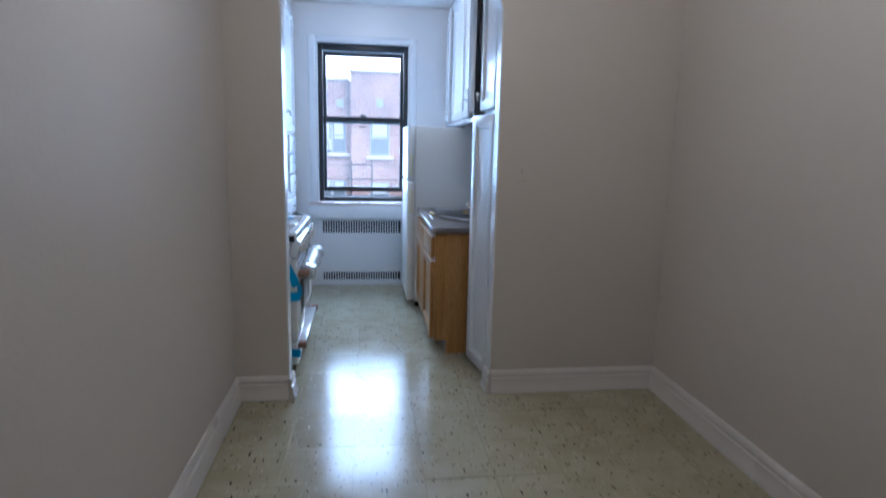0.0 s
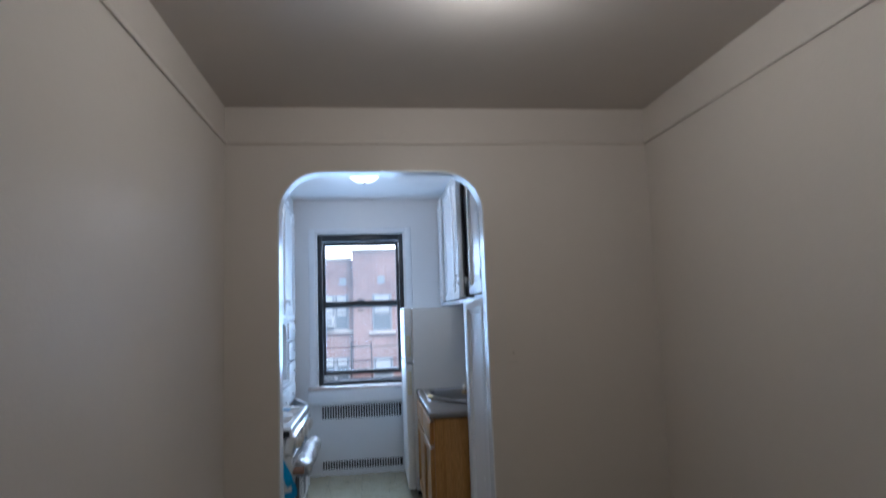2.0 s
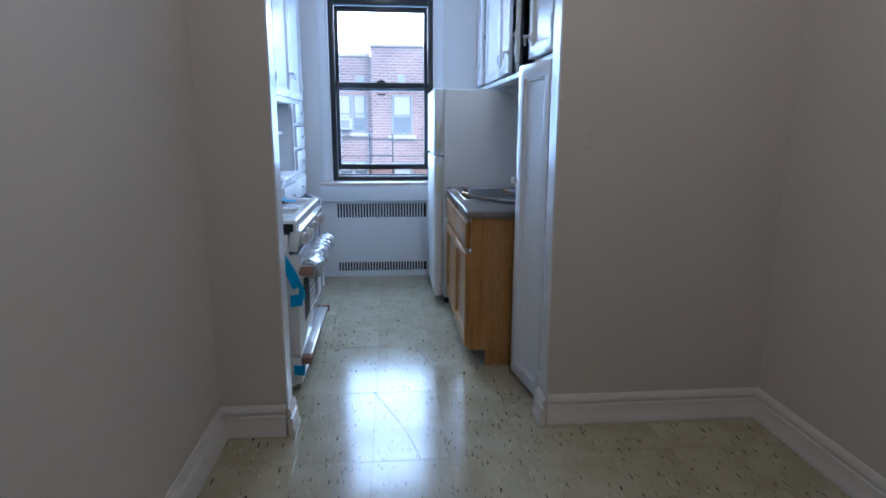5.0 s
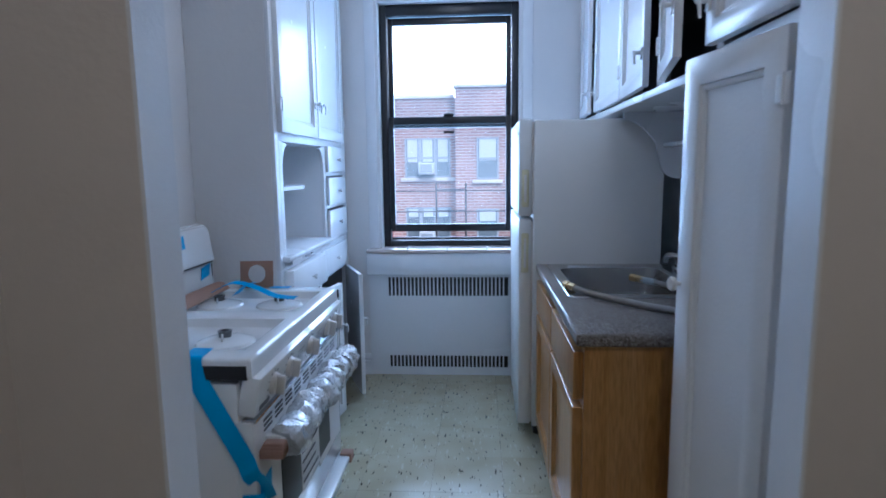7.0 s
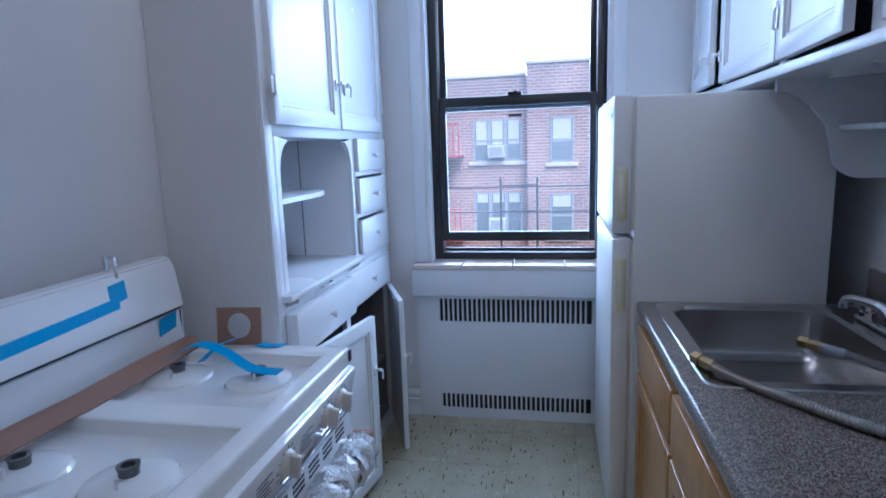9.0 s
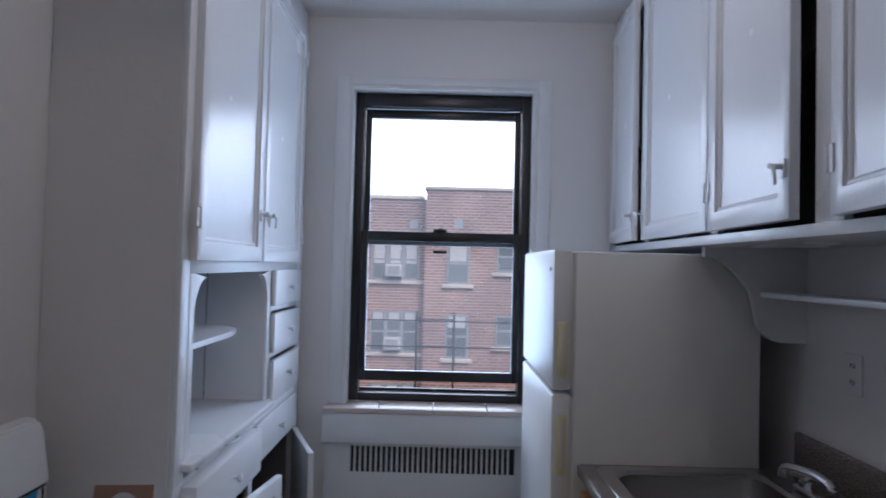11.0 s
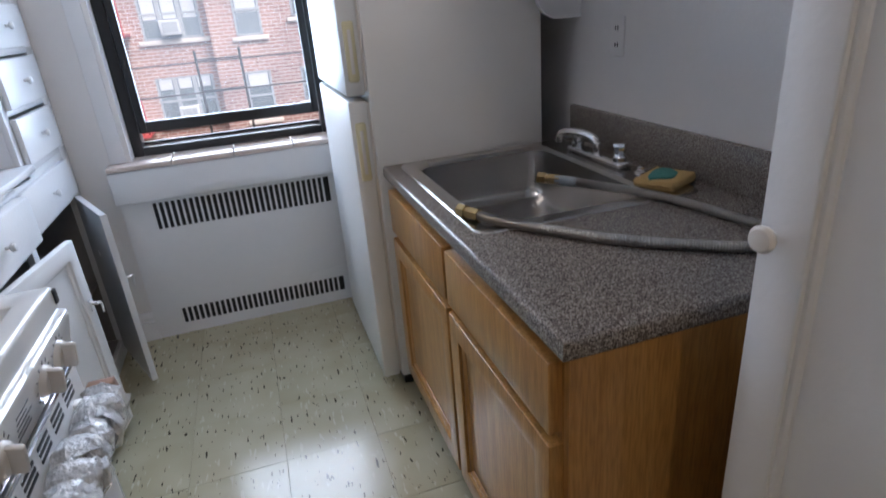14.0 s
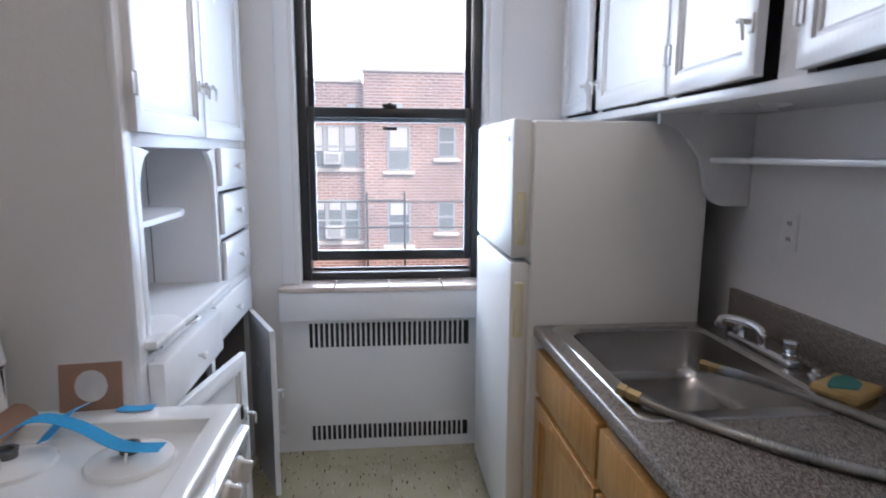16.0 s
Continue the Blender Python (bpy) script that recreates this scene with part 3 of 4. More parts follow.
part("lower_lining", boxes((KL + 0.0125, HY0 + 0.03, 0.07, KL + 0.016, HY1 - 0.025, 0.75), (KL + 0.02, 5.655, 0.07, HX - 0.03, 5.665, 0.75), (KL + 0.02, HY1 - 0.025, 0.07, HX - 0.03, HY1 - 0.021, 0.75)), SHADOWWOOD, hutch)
framed_door(hutch, HX, 5.07, 1.562, 90, 0.575, 1.10, GLOSS, (0.545, 0.17), "l")
framed_door(hutch, HX, 5.665, 1.562, 90, 0.565, 1.10, GLOSS, (0.03, 0.17), "r")
for z, h in ((1.382, 0.148), (1.19, 0.16), (1.0, 0.16)):
    drawer(hutch, HX, 5.852, z, 90, 0.415, h, GLOSS)
drawer(hutch, HX, 5.07, 0.79, 90, 0.575, 0.155, GLOSS, proud=0.045)
drawer(hutch, HX, 5.67, 0.795, 90, 0.58, 0.15, GLOSS)
framed_door(hutch, HX, 5.08, 0.04, 90, 0.58, 0.735, GLOSS, (0.555, 0.50), opened=10)
framed_door(hutch, HX, 5.84, 0.04, 90, 0.41, 0.74, GLOSS, (0.03, 0.46), opened=24, hinge_right=True)

# ---- stove ----
SX, SY0, SY1, SZ = -0.566, 3.95, 4.875, 0.912
stove = thing("gas_stove", (-0.84, 4.42, 0), "new white enamel gas stove still wrapped with blue tape and cardboard", "stove")
part("body", boxes((-1.14, SY0 + 0.008, 0.03, SX - 0.035, SY1 - 0.008, 0.84), bevel=0.006), ENAMEL, stove)
for fx in (-1.10, -0.64):
    for fy in (SY0 + 0.05, SY1 - 0.05):
        bm = bmesh.new()
        rod(bm, (fx, fy, 0.0), (fx, fy, 0.04), 0.018, seg=10)
        part("foot", bm, BLACK, stove)
# cooktop with two wells
bm = bmesh.new()
tx0, tx1 = -1.12, SX + 0.012
wells = ((SY0 + 0.075, SY0 + 0.42), (SY1 - 0.42, SY1 - 0.075))
wx0, wx1 = -1.085, -0.60
gx_, gy_ = [tx0, wx0, wx1, tx1], [SY0, wells[0][0], wells[0][1], wells[1][0], wells[1][1], SY1]
grid = [[bm.verts.new((x, y, SZ)) for y in gy_] for x in gx_]
for i in range(3):
    for j in range(5):
        ring = [grid[i][j], grid[i + 1][j], grid[i + 1][j + 1], grid[i][j + 1]]
        if i == 1 and j in (1, 3):
            for inset, drop in ((0.006, 0.003), (0.016, 0.026), (0.024, 0.031)):
                inner = [bm.verts.new((x, y, SZ - drop)) for x, y in ((gx_[1] + inset, gy_[j] + inset), (gx_[2] - inset, gy_[j] + inset), (gx_[2] - inset, gy_[j + 1] - inset), (gx_[1] + inset, gy_[j + 1] - inset))]
                for k in range(4):
                    bm.faces.new((ring[k], ring[(k + 1) % 4], inner[(k + 1) % 4], inner[k]))
                ring = inner
        bm.faces.new(ring)
rim = [e for e in bm.edges if e.is_boundary]
down = bmesh.ops.extrude_edge_only(bm, edges=rim)["geom"]
bmesh.ops.translate(bm, vec=(0, 0, -0.052), verts=[v for v in down if isinstance(v, bmesh.types.BMVert)])
bmesh.ops.bevel(bm, geom=rim, offset=0.011, segments=3, affect="EDGES", profile=0.5)
top = part("cooktop", bm, ENAMEL, stove)
for by in (4.19, 4.67):
    for bx in (-0.73, -0.965):
        bm = bmesh.new()
        lathe(bm, [(0.088, 0), (0.083, 0.008), (0.06, 0.016), (0.035, 0.02), (0.02, 0.021)], at=(bx, by, SZ - 0.0315), seg=28)
        pan = part("burner_bowl", bm, ENAMEL, top)
        bm = bmesh.new()
        lathe(bm, [(0.019, 0), (0.019, 0.014), (0.021, 0.016), (0.021, 0.02), (0.013, 0.02), (0.013, 0.01)], at=(bx, by, SZ - 0.012), seg=18)
        part("burner_tube", bm, BURNER, pan, "open grey metal burner tube with no cap")
        bm = bmesh.new()
        rod(bm, (bx + 0.01, by - 0.045, SZ - 0.02), (bx + 0.012, by - 0.045, SZ + 0.008), 0.0035, seg=8)
        part("igniter", bm, PAPER, pan)
# backguard
bm = bmesh.new()
prof = [(-1.16, 0.86), (-1.075, 0.86), (-1.085, 1.02), (-1.072, 1.03), (-1.072, 1.035), (-1.085, 1.15), (-1.10, 1.175), (-1.13, 1.182), (-1.155, 1.17), (-1.16, 1.15)]
plate(bm, prof, "y", SY0 + 0.004, SY1 - 0.004)
bmesh.ops.bevel(bm, geom=bm.edges[:], offset=0.006, segments=2, affect="EDGES")
part("backguard", bm, ENAMEL, stove)
part("backguard_seam", boxes((-1.079, SY0 + 0.012, 1.022, -1.073, SY1 - 0.012, 1.029)), BLACK, stove)
part("side_seal", boxes((-1.11, SY0 - 0.003, 0.855, SX - 0.002, SY0 + 0.006, 0.893)), BLACK, stove, "black packing strip along the cooktop edge")
part("corner_pad", boxes((SX - 0.03, SY1 - 0.01, 0.868, SX + 0.016, SY1 + 0.01, 0.902), bevel=0.003), BLACK, stove)
words = bpy.data.curves.new("lettering", "FONT")
words.body, words.size, words.extrude = "UNTIL FINAL INSTALLATION", 0.027, 0.0004
holder = new("lettering", words)
bpy.context.view_layer.update()
letters = bpy.data.meshes.new_from_object(holder)
bpy.data.objects.remove(holder)
bm = bmesh.new()
bm.from_mesh(letters)
bmesh.ops.transform(bm, matrix=pose(-1.03, SY0 - 0.0042, 0.864, 90, 0, 0), verts=bm.verts)
part("lettering", bm, DIMPRINT, stove, "faint grey printed words")
# control panel, tilted
CP = pose(SX - 0.012, SY0 + 0.004, 0.748, 0, 12, 0)
bm = bmesh.new()
box(bm, -0.03, 0, 0, 0.022, SY1 - SY0 - 0.008, 0.115, bevel=0.01, m=CP)
panel = part("control_panel", bm, ENAMEL, stove)
for i, ky in enumerate((0.115, 0.255, 0.47, 0.70, 0.80)):
    at = CP @ pose(0.022, ky, 0.06, 0, 90, 0)
    bm = bmesh.new()
    lathe(bm, [(0.032, 0), (0.03, 0.008), (0.026, 0.012), (0.004, 0.013)], seg=22)
    box(bm, -0.031, -0.007, 0.006, 0.031, 0.007, 0.036, bevel=0.006, m=pose(0, 0, 0, 0, 0, 12))
    bmesh.ops.transform(bm, matrix=at, verts=bm.verts)
    part("knob", bm, KNOB, panel, "warm white plastic knob with a ridge")
    bm = bmesh.new()
    for k in range(11):
        a = radians(20 + k * 32)
        box(bm, 0.036, -0.0012, 0, 0.044, 0.0012, 0.0012, m=at @ Matrix.Rotation(a, 4, "Z"))
    part("dial_marks", bm, GREYTEXT, panel)
for py in (0.335, 0.545):
    bm = bmesh.new()
    for k in range(5):
        box(bm, 0.0222, py, 0.035 + k * 0.011, 0.0232, py + (0.07, 0.06, 0.075, 0.05, 0.065)[k], 0.038 + k * 0.011, m=CP)
    part("printed_note", bm, GREYTEXT, panel)
part("maker_plate", boxes((0.0222, 0.025, 0.015, 0.0234, 0.095, 0.03), m=CP), GREYTEXT, panel)
# oven door
ov = part("oven_door", boxes((SX - 0.05, SY0 + 0.006, 0.20, SX + 0.006, SY1 - 0.006, 0.735), bevel=0.008), ENAMEL, stove)
part("oven_window", boxes((SX + 0.005, SY0 + 0.19, 0.33, SX + 0.009, SY1 - 0.19, 0.56), bevel=0.002), BLACK, ov, "dark oven door glass")
for g in range(9):
    y = SY0 + 0.075 + g * 0.09
    for k in range(3):
        part("vent_slot", boxes((SX + 0.005, y, 0.678 + k * 0.014, SX + 0.0075, y + 0.062, 0.685 + k * 0.014)), BLACK, ov)
bm = bmesh.new()
box(bm, SX - 0.03, SY0 + 0.01, 0.728, SX + 0.012, SY1 - 0.01, 0.74, bevel=0.003)
part("door_trim", bm, CHROME, ov)
bm = bmesh.new()
HXX = SX + 0.058
tube(bm, [(HXX, SY0 + 0.05 + k * 0.0835, 0.652) for k in range(11)], 0.012, 10)
for y in (SY0 + 0.09, SY1 - 0.09):
    box(bm, SX + 0.003, y - 0.014, 0.638, HXX, y + 0.014, 0.664, bevel=0.004)
handle = part("handle", bm, ENAMEL, ov)
rng = random.Random(4)
bm = bmesh.new()
pts = [(HXX + 0.004 * math.sin(k * 1.3), SY0 + 0.095 + k * 0.0095, 0.636 + 0.006 * math.sin(k * 0.9)) for k in range(80)]
tube(bm, pts, lambda i: 0.047 + 0.005 * math.sin(i * 0.37) + 0.003 * math.sin(i * 1.13) + 0.004 * rng.random(), 18)
for v in bm.verts:
    v.co += Vector((rng.uniform(-1, 1), rng.uniform(-1, 1), rng.uniform(-1, 1))) * 0.0055
part("handle_wrap", bm, PLASTIC, handle, "crinkled clear plastic wrapping")
for y in (SY0 + 0.03, SY1 - 0.045):
    bm = bmesh.new()
    for a in range(3):
        box(bm, SX + 0.012 + a * 0.004, y - 0.02 + a * 0.004, 0.628 + a * 0.002, HXX + 0.022, y + 0.03 - a * 0.003, 0.655 + a * 0.008, bevel=0.006, m=None)
    part("cardboard_corner", bm, CARD, handle, "folded brown cardboard corner guard")
part("door_film", boxes((SX + 0.0065, SY1 - 0.34, 0.30, SX + 0.0085, SY1 - 0.03, 0.60)), PAPER, ov, "pale protective sheet on the door")
bm = bmesh.new()
box(bm, SX + 0.0095, SY1 - 0.56, 0.33, SX + 0.011, SY1 - 0.35, 0.60)
sheet = part("label_sheet", bm, PAPER, ov, "printed paper label stuck on the oven door")
bm = bmesh.new()
for k in range(7):
    box(bm, SX + 0.0112, SY1 - 0.55, 0.35 + k * 0.035, SX + 0.012, SY1 - 0.37 - (0.03 if k % 3 else 0), 0.36 + k * 0.035)
part("print", bm, GREYTEXT, sheet)
part("print_bar", boxes((SX + 0.0112, SY1 - 0.55, 0.578, SX + 0.012, SY1 - 0.36, 0.583), (SX + 0.0112, SY1 - 0.55, 0.59, SX + 0.012, SY1 - 0.36, 0.594)), ORANGE, sheet)
dr = part("broiler_drawer", boxes((SX - 0.05, SY0 + 0.006, 0.045, SX + 0.004, SY1 - 0.006, 0.19), bevel=0.008), ENAMEL, stove)
part("drawer_pull", boxes((SX + 0.0, SY0 + 0.02, 0.165, SX + 0.05, SY1 - 0.02, 0.19), bevel=0.008), ENAMEL, dr)
for gy in (SY0, SY1 - 0.05):
    part("drawer_guard", boxes((SX + 0.006, gy, 0.158, SX + 0.056, gy + 0.055, 0.197), bevel=0.004), CARD, dr, "brown cardboard guard")


def tape_strip(points, width, across, name="blue_tape"):
    """A thin strip of tape along points."""
    bm = bmesh.new()
    pts = smooth_path(points, 5)
    w = Vector(across).normalized() * width / 2
    n = None
    rows = []
    for i, p in enumerate(pts):
        d = (pts[min(i + 1, len(pts) - 1)] - pts[max(i - 1, 0)]).normalized()
        n = d.cross(w).normalized() * 0.0009
        rows.append([bm.verts.new(p + s * w + k * n) for s, k in ((-1, -1), (1, -1), (1, 1), (-1, 1))])
    for a, b in zip(rows, rows[1:]):
        for k in range(4):
            bm.faces.new((a[k], a[(k + 1) % 4], b[(k + 1) % 4], b[k]))
    bm.faces.new(rows[0]), bm.faces.new(rows[-1])
    return part(name, bm, TAPE, stove, "torn strip of bright blue masking tape")


tape_strip([(-1.0775, 4.275, 1.085), (-1.0785, 4.455, 1.092), (-1.0795, 4.625, 1.10)], 0.03, (-0.11, 0, 1))
tape_strip([(-1.081, 4.595, 1.125), (-1.0815, 4.625, 1.127), (-1.082, 4.655, 1.13)], 0.05, (-0.11, 0, 1))
tape_strip([(-1.079, 4.765, 0.985), (-1.079, 4.8, 0.99), (-1.079, 4.84, 0.995)], 0.05, (0.1, 0, 1))
tape_strip([(-1.076, 3.985, 0.975), (-1.077, 4.025, 0.98), (-1.078, 4.075, 0.985)], 0.05, (0.1, 0, 1))
bm = bmesh.new()
box(bm, -1.125, 4.635, 1.176, -1.118, 4.65, 1.222, bevel=0.002)
box(bm, -1.118, 4.637, 1.214, -1.092, 4.648, 1.219, bevel=0.0015)
box(bm, -1.096, 4.637, 1.15, -1.092, 4.648, 1.217, bevel=0.0015)
part("packing_clip", bm, CHROME, stove, "bent metal packing clip taped to the backguard")
# over the cooktop edge and down the side to the handle
tape_strip([(-0.722, SY0 + 0.085, SZ + 0.0015), (-0.718, SY0 + 0.04, SZ + 0.002), (-0.714, SY0 + 0.006, SZ + 0.0022), (-0.712, SY0 - 0.0045, SZ - 0.012), (-0.706, SY0 - 0.0055, 0.865)], 0.055, (1, 0, 0))
tape_strip([(-0.71, SY0 - 0.0065, 0.885), (-0.695, SY0 - 0.006, 0.85), (-0.635, SY0 - 0.004, 0.73), (-0.585, SY0 - 0.005, 0.635), (SX - 0.003, SY0 - 0.004, 0.59), (SX + 0.0095, SY0 + 0.025, 0.55), (SX + 0.0105, SY0 + 0.07, 0.48)], 0.05, (0.89, 0.2, 0.45))
tape_strip([(-0.60, SY0 - 0.001, 0.50), (-0.54, SY0 - 0.004, 0.51), (SX + 0.009, SY0 + 0.02, 0.52), (SX + 0.0105, SY0 + 0.10, 0.53)], 0.06, (0, 0.1, 1))
tape_strip([(-0.60, SY0 - 0.001, 0.13), (-0.545, SY0 - 0.004, 0.125), (SX + 0.008, SY0 + 0.02, 0.12), (SX + 0.008, SY0 + 0.05, 0.12)], 0.05, (0, 0.1, 1))
tape_strip([(SX + 0.009, SY1 - 0.20, 0.62), (SX + 0.010, SY1 - 0.205, 0.56), (SX + 0.010, SY1 - 0.21, 0.47)], 0.035, (0, 1, 0.1))
# loose tapes on the far burners
tape_strip([(-0.985, 4.665, SZ + 0.025), (-0.93, 4.715, SZ + 0.05), (-0.84, 4.695, SZ + 0.04), (-0.74, 4.655, SZ + 0.012), (-0.66, 4.655, SZ + 0.004)], 0.03, (0.3, 1, 0.2))
tape_strip([(-0.90, 4.845, SZ + 0.02), (-0.90, 4.775, SZ + 0.03), (-0.91, 4.695, SZ + 0.008)], 0.03, (1, 0, 0.4))
tape_strip([(-0.83, 4.86, SZ + 0.003), (-0.79, 4.85, SZ + 0.004), (-0.75, 4.86, SZ + 0.003)], 0.03, (0.1, 1, 0))

# cardboard on the stove
bm = bmesh.new()
a = [(-1.04, 3.955), (-1.035, 4.095), (-1.03, 4.345), (-1.022, 4.395), (-1.025, 4.615), (-1.03, 4.845)]
rows = []
for x, y in a:
    top_line = [Vector((x - 0.018, y, 0.945 + 0.003 * math.sin(y * 40))), Vector((x + 0.006, y, 0.941 + 0.003 * math.sin(y * 31))), Vector((x + 0.03, y, 0.916))]
    rows.append([bm.verts.new(p) for p in top_line] + [bm.verts.new(p - Vector((0.002, 0, 0.004))) for p in top_line[::-1]])
for p, q in zip(rows, rows[1:]):
    for k in range(6):
        bm.faces.new((p[k], p[(k + 1) % 6], q[(k + 1) % 6], q[k]))
bm.faces.new(rows[0]), bm.faces.new(rows[-1])
solid("cardboard_strip", bm, CARD, "folded brown cardboard strip lying along the cooktop back", "cardboard")
bm = bmesh.new()
M = pose(-0.89, 4.857, SZ, -8, 0, 6)
ang = sorted([k * 2 * math.pi / 16 for k in range(16)] + [s * math.atan2(0.056, 0.068) + o for s, o in ((1, 0), (-1, math.pi), (1, math.pi), (-1, 2 * math.pi))])
outer = []
for t in ang:
    c, s = math.cos(t), math.sin(t)
    k = 1 / max(abs(c) / 0.068, abs(s) / 0.056)
    outer.append((k * c, 0.056 + k * s))
inner = [(0.036 * math.cos(t), 0.058 + 0.038 * math.sin(t)) for t in ang]
front = [[bm.verts.new(M @ Vector((p, d, q))) for p, q in loop] for loop in (outer, inner) for d in (0, 0.004)]
o0, o1, i0, i1 = front
for k in range(20):
    j = (k + 1) % 20
    for q in ((o0[k], o0[j], i0[j], i0[k]), (o1[k], o1[j], i1[j], i1[k]), (o0[k], o0[j], o1[j], o1[k]), (i0[k], i0[j], i1[j], i1[k])):
        bm.faces.new(q)
solid("cardboard_insert", bm, CARD, "upright brown cardboard insert with a round hole", "cardboard")

# ---- fridge ----
FY0, FY1, FH = 5.44, 6.15, 1.625
fridge = thing("refrigerator", (0.6, 5.8, 0), "white two-door refrigerator with ivory recessed handles beside the counter", "refrigerator")
part("body", boxes((0.305, FY0, 0.05, 0.935, FY1, FH), bevel=0.01), FRIDGE, fridge)
for fx in (0.34, 0.85):
    for fy in (FY0 + 0.04, FY1 - 0.04):
        bm = bmesh.new()
        rod(bm, (fx, fy, 0), (fx, fy, 0.055), 0.02, seg=10)
        part("foot", bm, BLACK, fridge)
part("kick_grille", boxes((0.315, FY0 + 0.015, 0.008, 0.335, FY1 - 0.015, 0.06)), BLACK, fridge)
for nm, z0, z1, h0, h1 in (("freezer_door", 1.155, FH + 0.005, 1.20, 1.385), ("fridge_door", 0.065, 1.14, 0.87, 1.07)):
    part("gasket", boxes((0.296, FY0 + 0.012, z0 + 0.012, 0.306, FY1 - 0.012, z1 - 0.012)), KNOB, fridge)
    d = part(nm, boxes((0.232, FY0, z0, 0.296, FY1, z1), bevel=0.009), FRIDGE, fridge)
    bm = bmesh.new()
    box(bm, 0.246, FY0 - 0.008, h0, 0.282, FY0 + 0.01, h1, bevel=0.008)
    h = part("handle", bm, IVORY, d, "yellowed ivory handle strip on the door edge")
    part("handle_groove", boxes((0.258, FY0 - 0.0095, h0 + 0.025, 0.27, FY0 - 0.004, h1 - 0.025), bevel=0.002), KNOB, h)
part("hinge_cap", boxes((0.25, FY1 - 0.07, FH + 0.003, 0.36, FY1 - 0.02, FH + 0.022), bevel=0.005), FRIDGE, fridge)
part("badge", boxes((0.2305, FY0 + 0.05, 1.555, 0.2325, FY0 + 0.068, 1.572)), GREYTEXT, fridge)

# ---- base cabinet, worktop, sink ----
CX, CY0, CY1 = 0.350, 4.225, 5.415
base = thing("base_cabinet", (0.7, 4.85, 0), "honey oak sink base cabinet with two doors and two drawer fronts", "cabinet")
part("end_panel", boxes((CX, CY0, 0.10, KR - 0.01, CY0 + 0.018, 0.872), (0.44, CY0, 0, KR - 0.01, CY0 + 0.018, 0.10)), WOOD, base)
part("far_panel", boxes((CX, CY1 - 0.018, 0.10, KR - 0.01, CY1, 0.872)), WOOD, base)
part("floor_panel", boxes((CX + 0.02, CY0 + 0.018, 0.10, KR - 0.01, CY1 - 0.018, 0.118)), WOOD, base)
part("toe_kick", boxes((0.44, CY0 + 0.018, 0.0, 0.455, CY1, 0.10)), SHADOWWOOD, base)
bm = bmesh.new()
for r in ((CY0 + 0.0185, 0.10, CY0 + 0.05, 0.872), (CY1 - 0.05, 0.10, CY1 - 0.0185, 0.872), (4.785, 0.13, 4.825, 0.845), (CY0 + 0.05, 0.845, CY1 - 0.05, 0.872), (CY0 + 0.05, 0.655, CY1 - 0.05, 0.69), (CY0 + 0.05, 0.10, CY1 - 0.05, 0.13)):
    box(bm, CX, r[0], r[1], CX + 0.02, r[2], r[3], bevel=0.001)
part("face_frame", bm, WOOD, base)
for y1, y0 in ((5.39, 4.815), (4.795, 4.245)):
    w = y1 - y0
    d = drawer(base, CX, y1, 0.692, -90, w, 0.152, WOOD, knob=False, proud=0.03)
    d.name = "drawer_front"
    bm = panel_bm(w, 0.555, t=0.03, frame_w=0.06, depth=0.016)
    framed_door(base, CX, y1, 0.112, -90, w, 0.555, WOOD, bm=bm)

top = thing("worktop", (0.66, 4.85, 0.872), "grey-brown speckled laminate worktop with rolled edge and backsplash", "countertop")
TX0, TY0, TY1 = 0.32, 4.195, 5.43
HX0, HX1, HY_0, HY_1 = 0.42, 0.91, 4.71, 5.37
bm = bmesh.new()
sx_, sy_ = [TX0, HX0, HX1, KR - 0.003], [TY0, HY_0, HY_1, TY1]
knots = [[bm.verts.new((x, y, 0.914)) for y in sy_] for x in sx_]
cells = [bm.faces.new((knots[i][j], knots[i + 1][j], knots[i + 1][j + 1], knots[i][j + 1])) for i in range(3) for j in range(3) if (i, j) != (1, 1)]
low_side = bmesh.ops.extrude_face_region(bm, geom=cells)["geom"]
bmesh.ops.translate(bm, vec=(0, 0, -0.042), verts=[v for v in low_side if isinstance(v, bmesh.types.BMVert)])
bmesh.ops.recalc_face_normals(bm, faces=bm.faces[:])
rim_edges = [e for e in bm.edges if all(abs(v.co.x - TX0) < 1e-5 for v in e.verts) and abs(e.verts[0].co.z - e.verts[1].co.z) < 1e-5]
rim_edges += [e for e in bm.edges if all(abs(v.co.y - TY0) < 1e-5 for v in e.verts) and abs(e.verts[0].co.z - e.verts[1].co.z) < 1e-5]
bmesh.ops.bevel(bm, geom=rim_edges, offset=0.011, segments=3, affect="EDGES", profile=0.5)
part("slab", bm, LAMINATE, top)
part("backsplash", boxes((KR - 0.024, TY0, 0.9135, KR - 0.002, TY1 + 0.02, 1.035), bevel=0.006), LAMINATE, top)

sink = thing("kitchen_sink", (0.65, 5.05, 0.7), "single-bowl stainless steel sink set into the worktop", "sink")


def rounded(x0, y0, x1, y1, r, n=6):
    out = []
    for cx, cy, a0 in ((x1 - r, y1 - r, 0), (x0 + r, y1 - r, 90), (x0 + r, y0 + r, 180), (x1 - r, y0 + r, 270)):
        for k in range(n + 1):
            a = radians(a0 + 90 * k / n)
            out.append((cx + r * math.cos(a), cy + r * math.sin(a)))
    return out


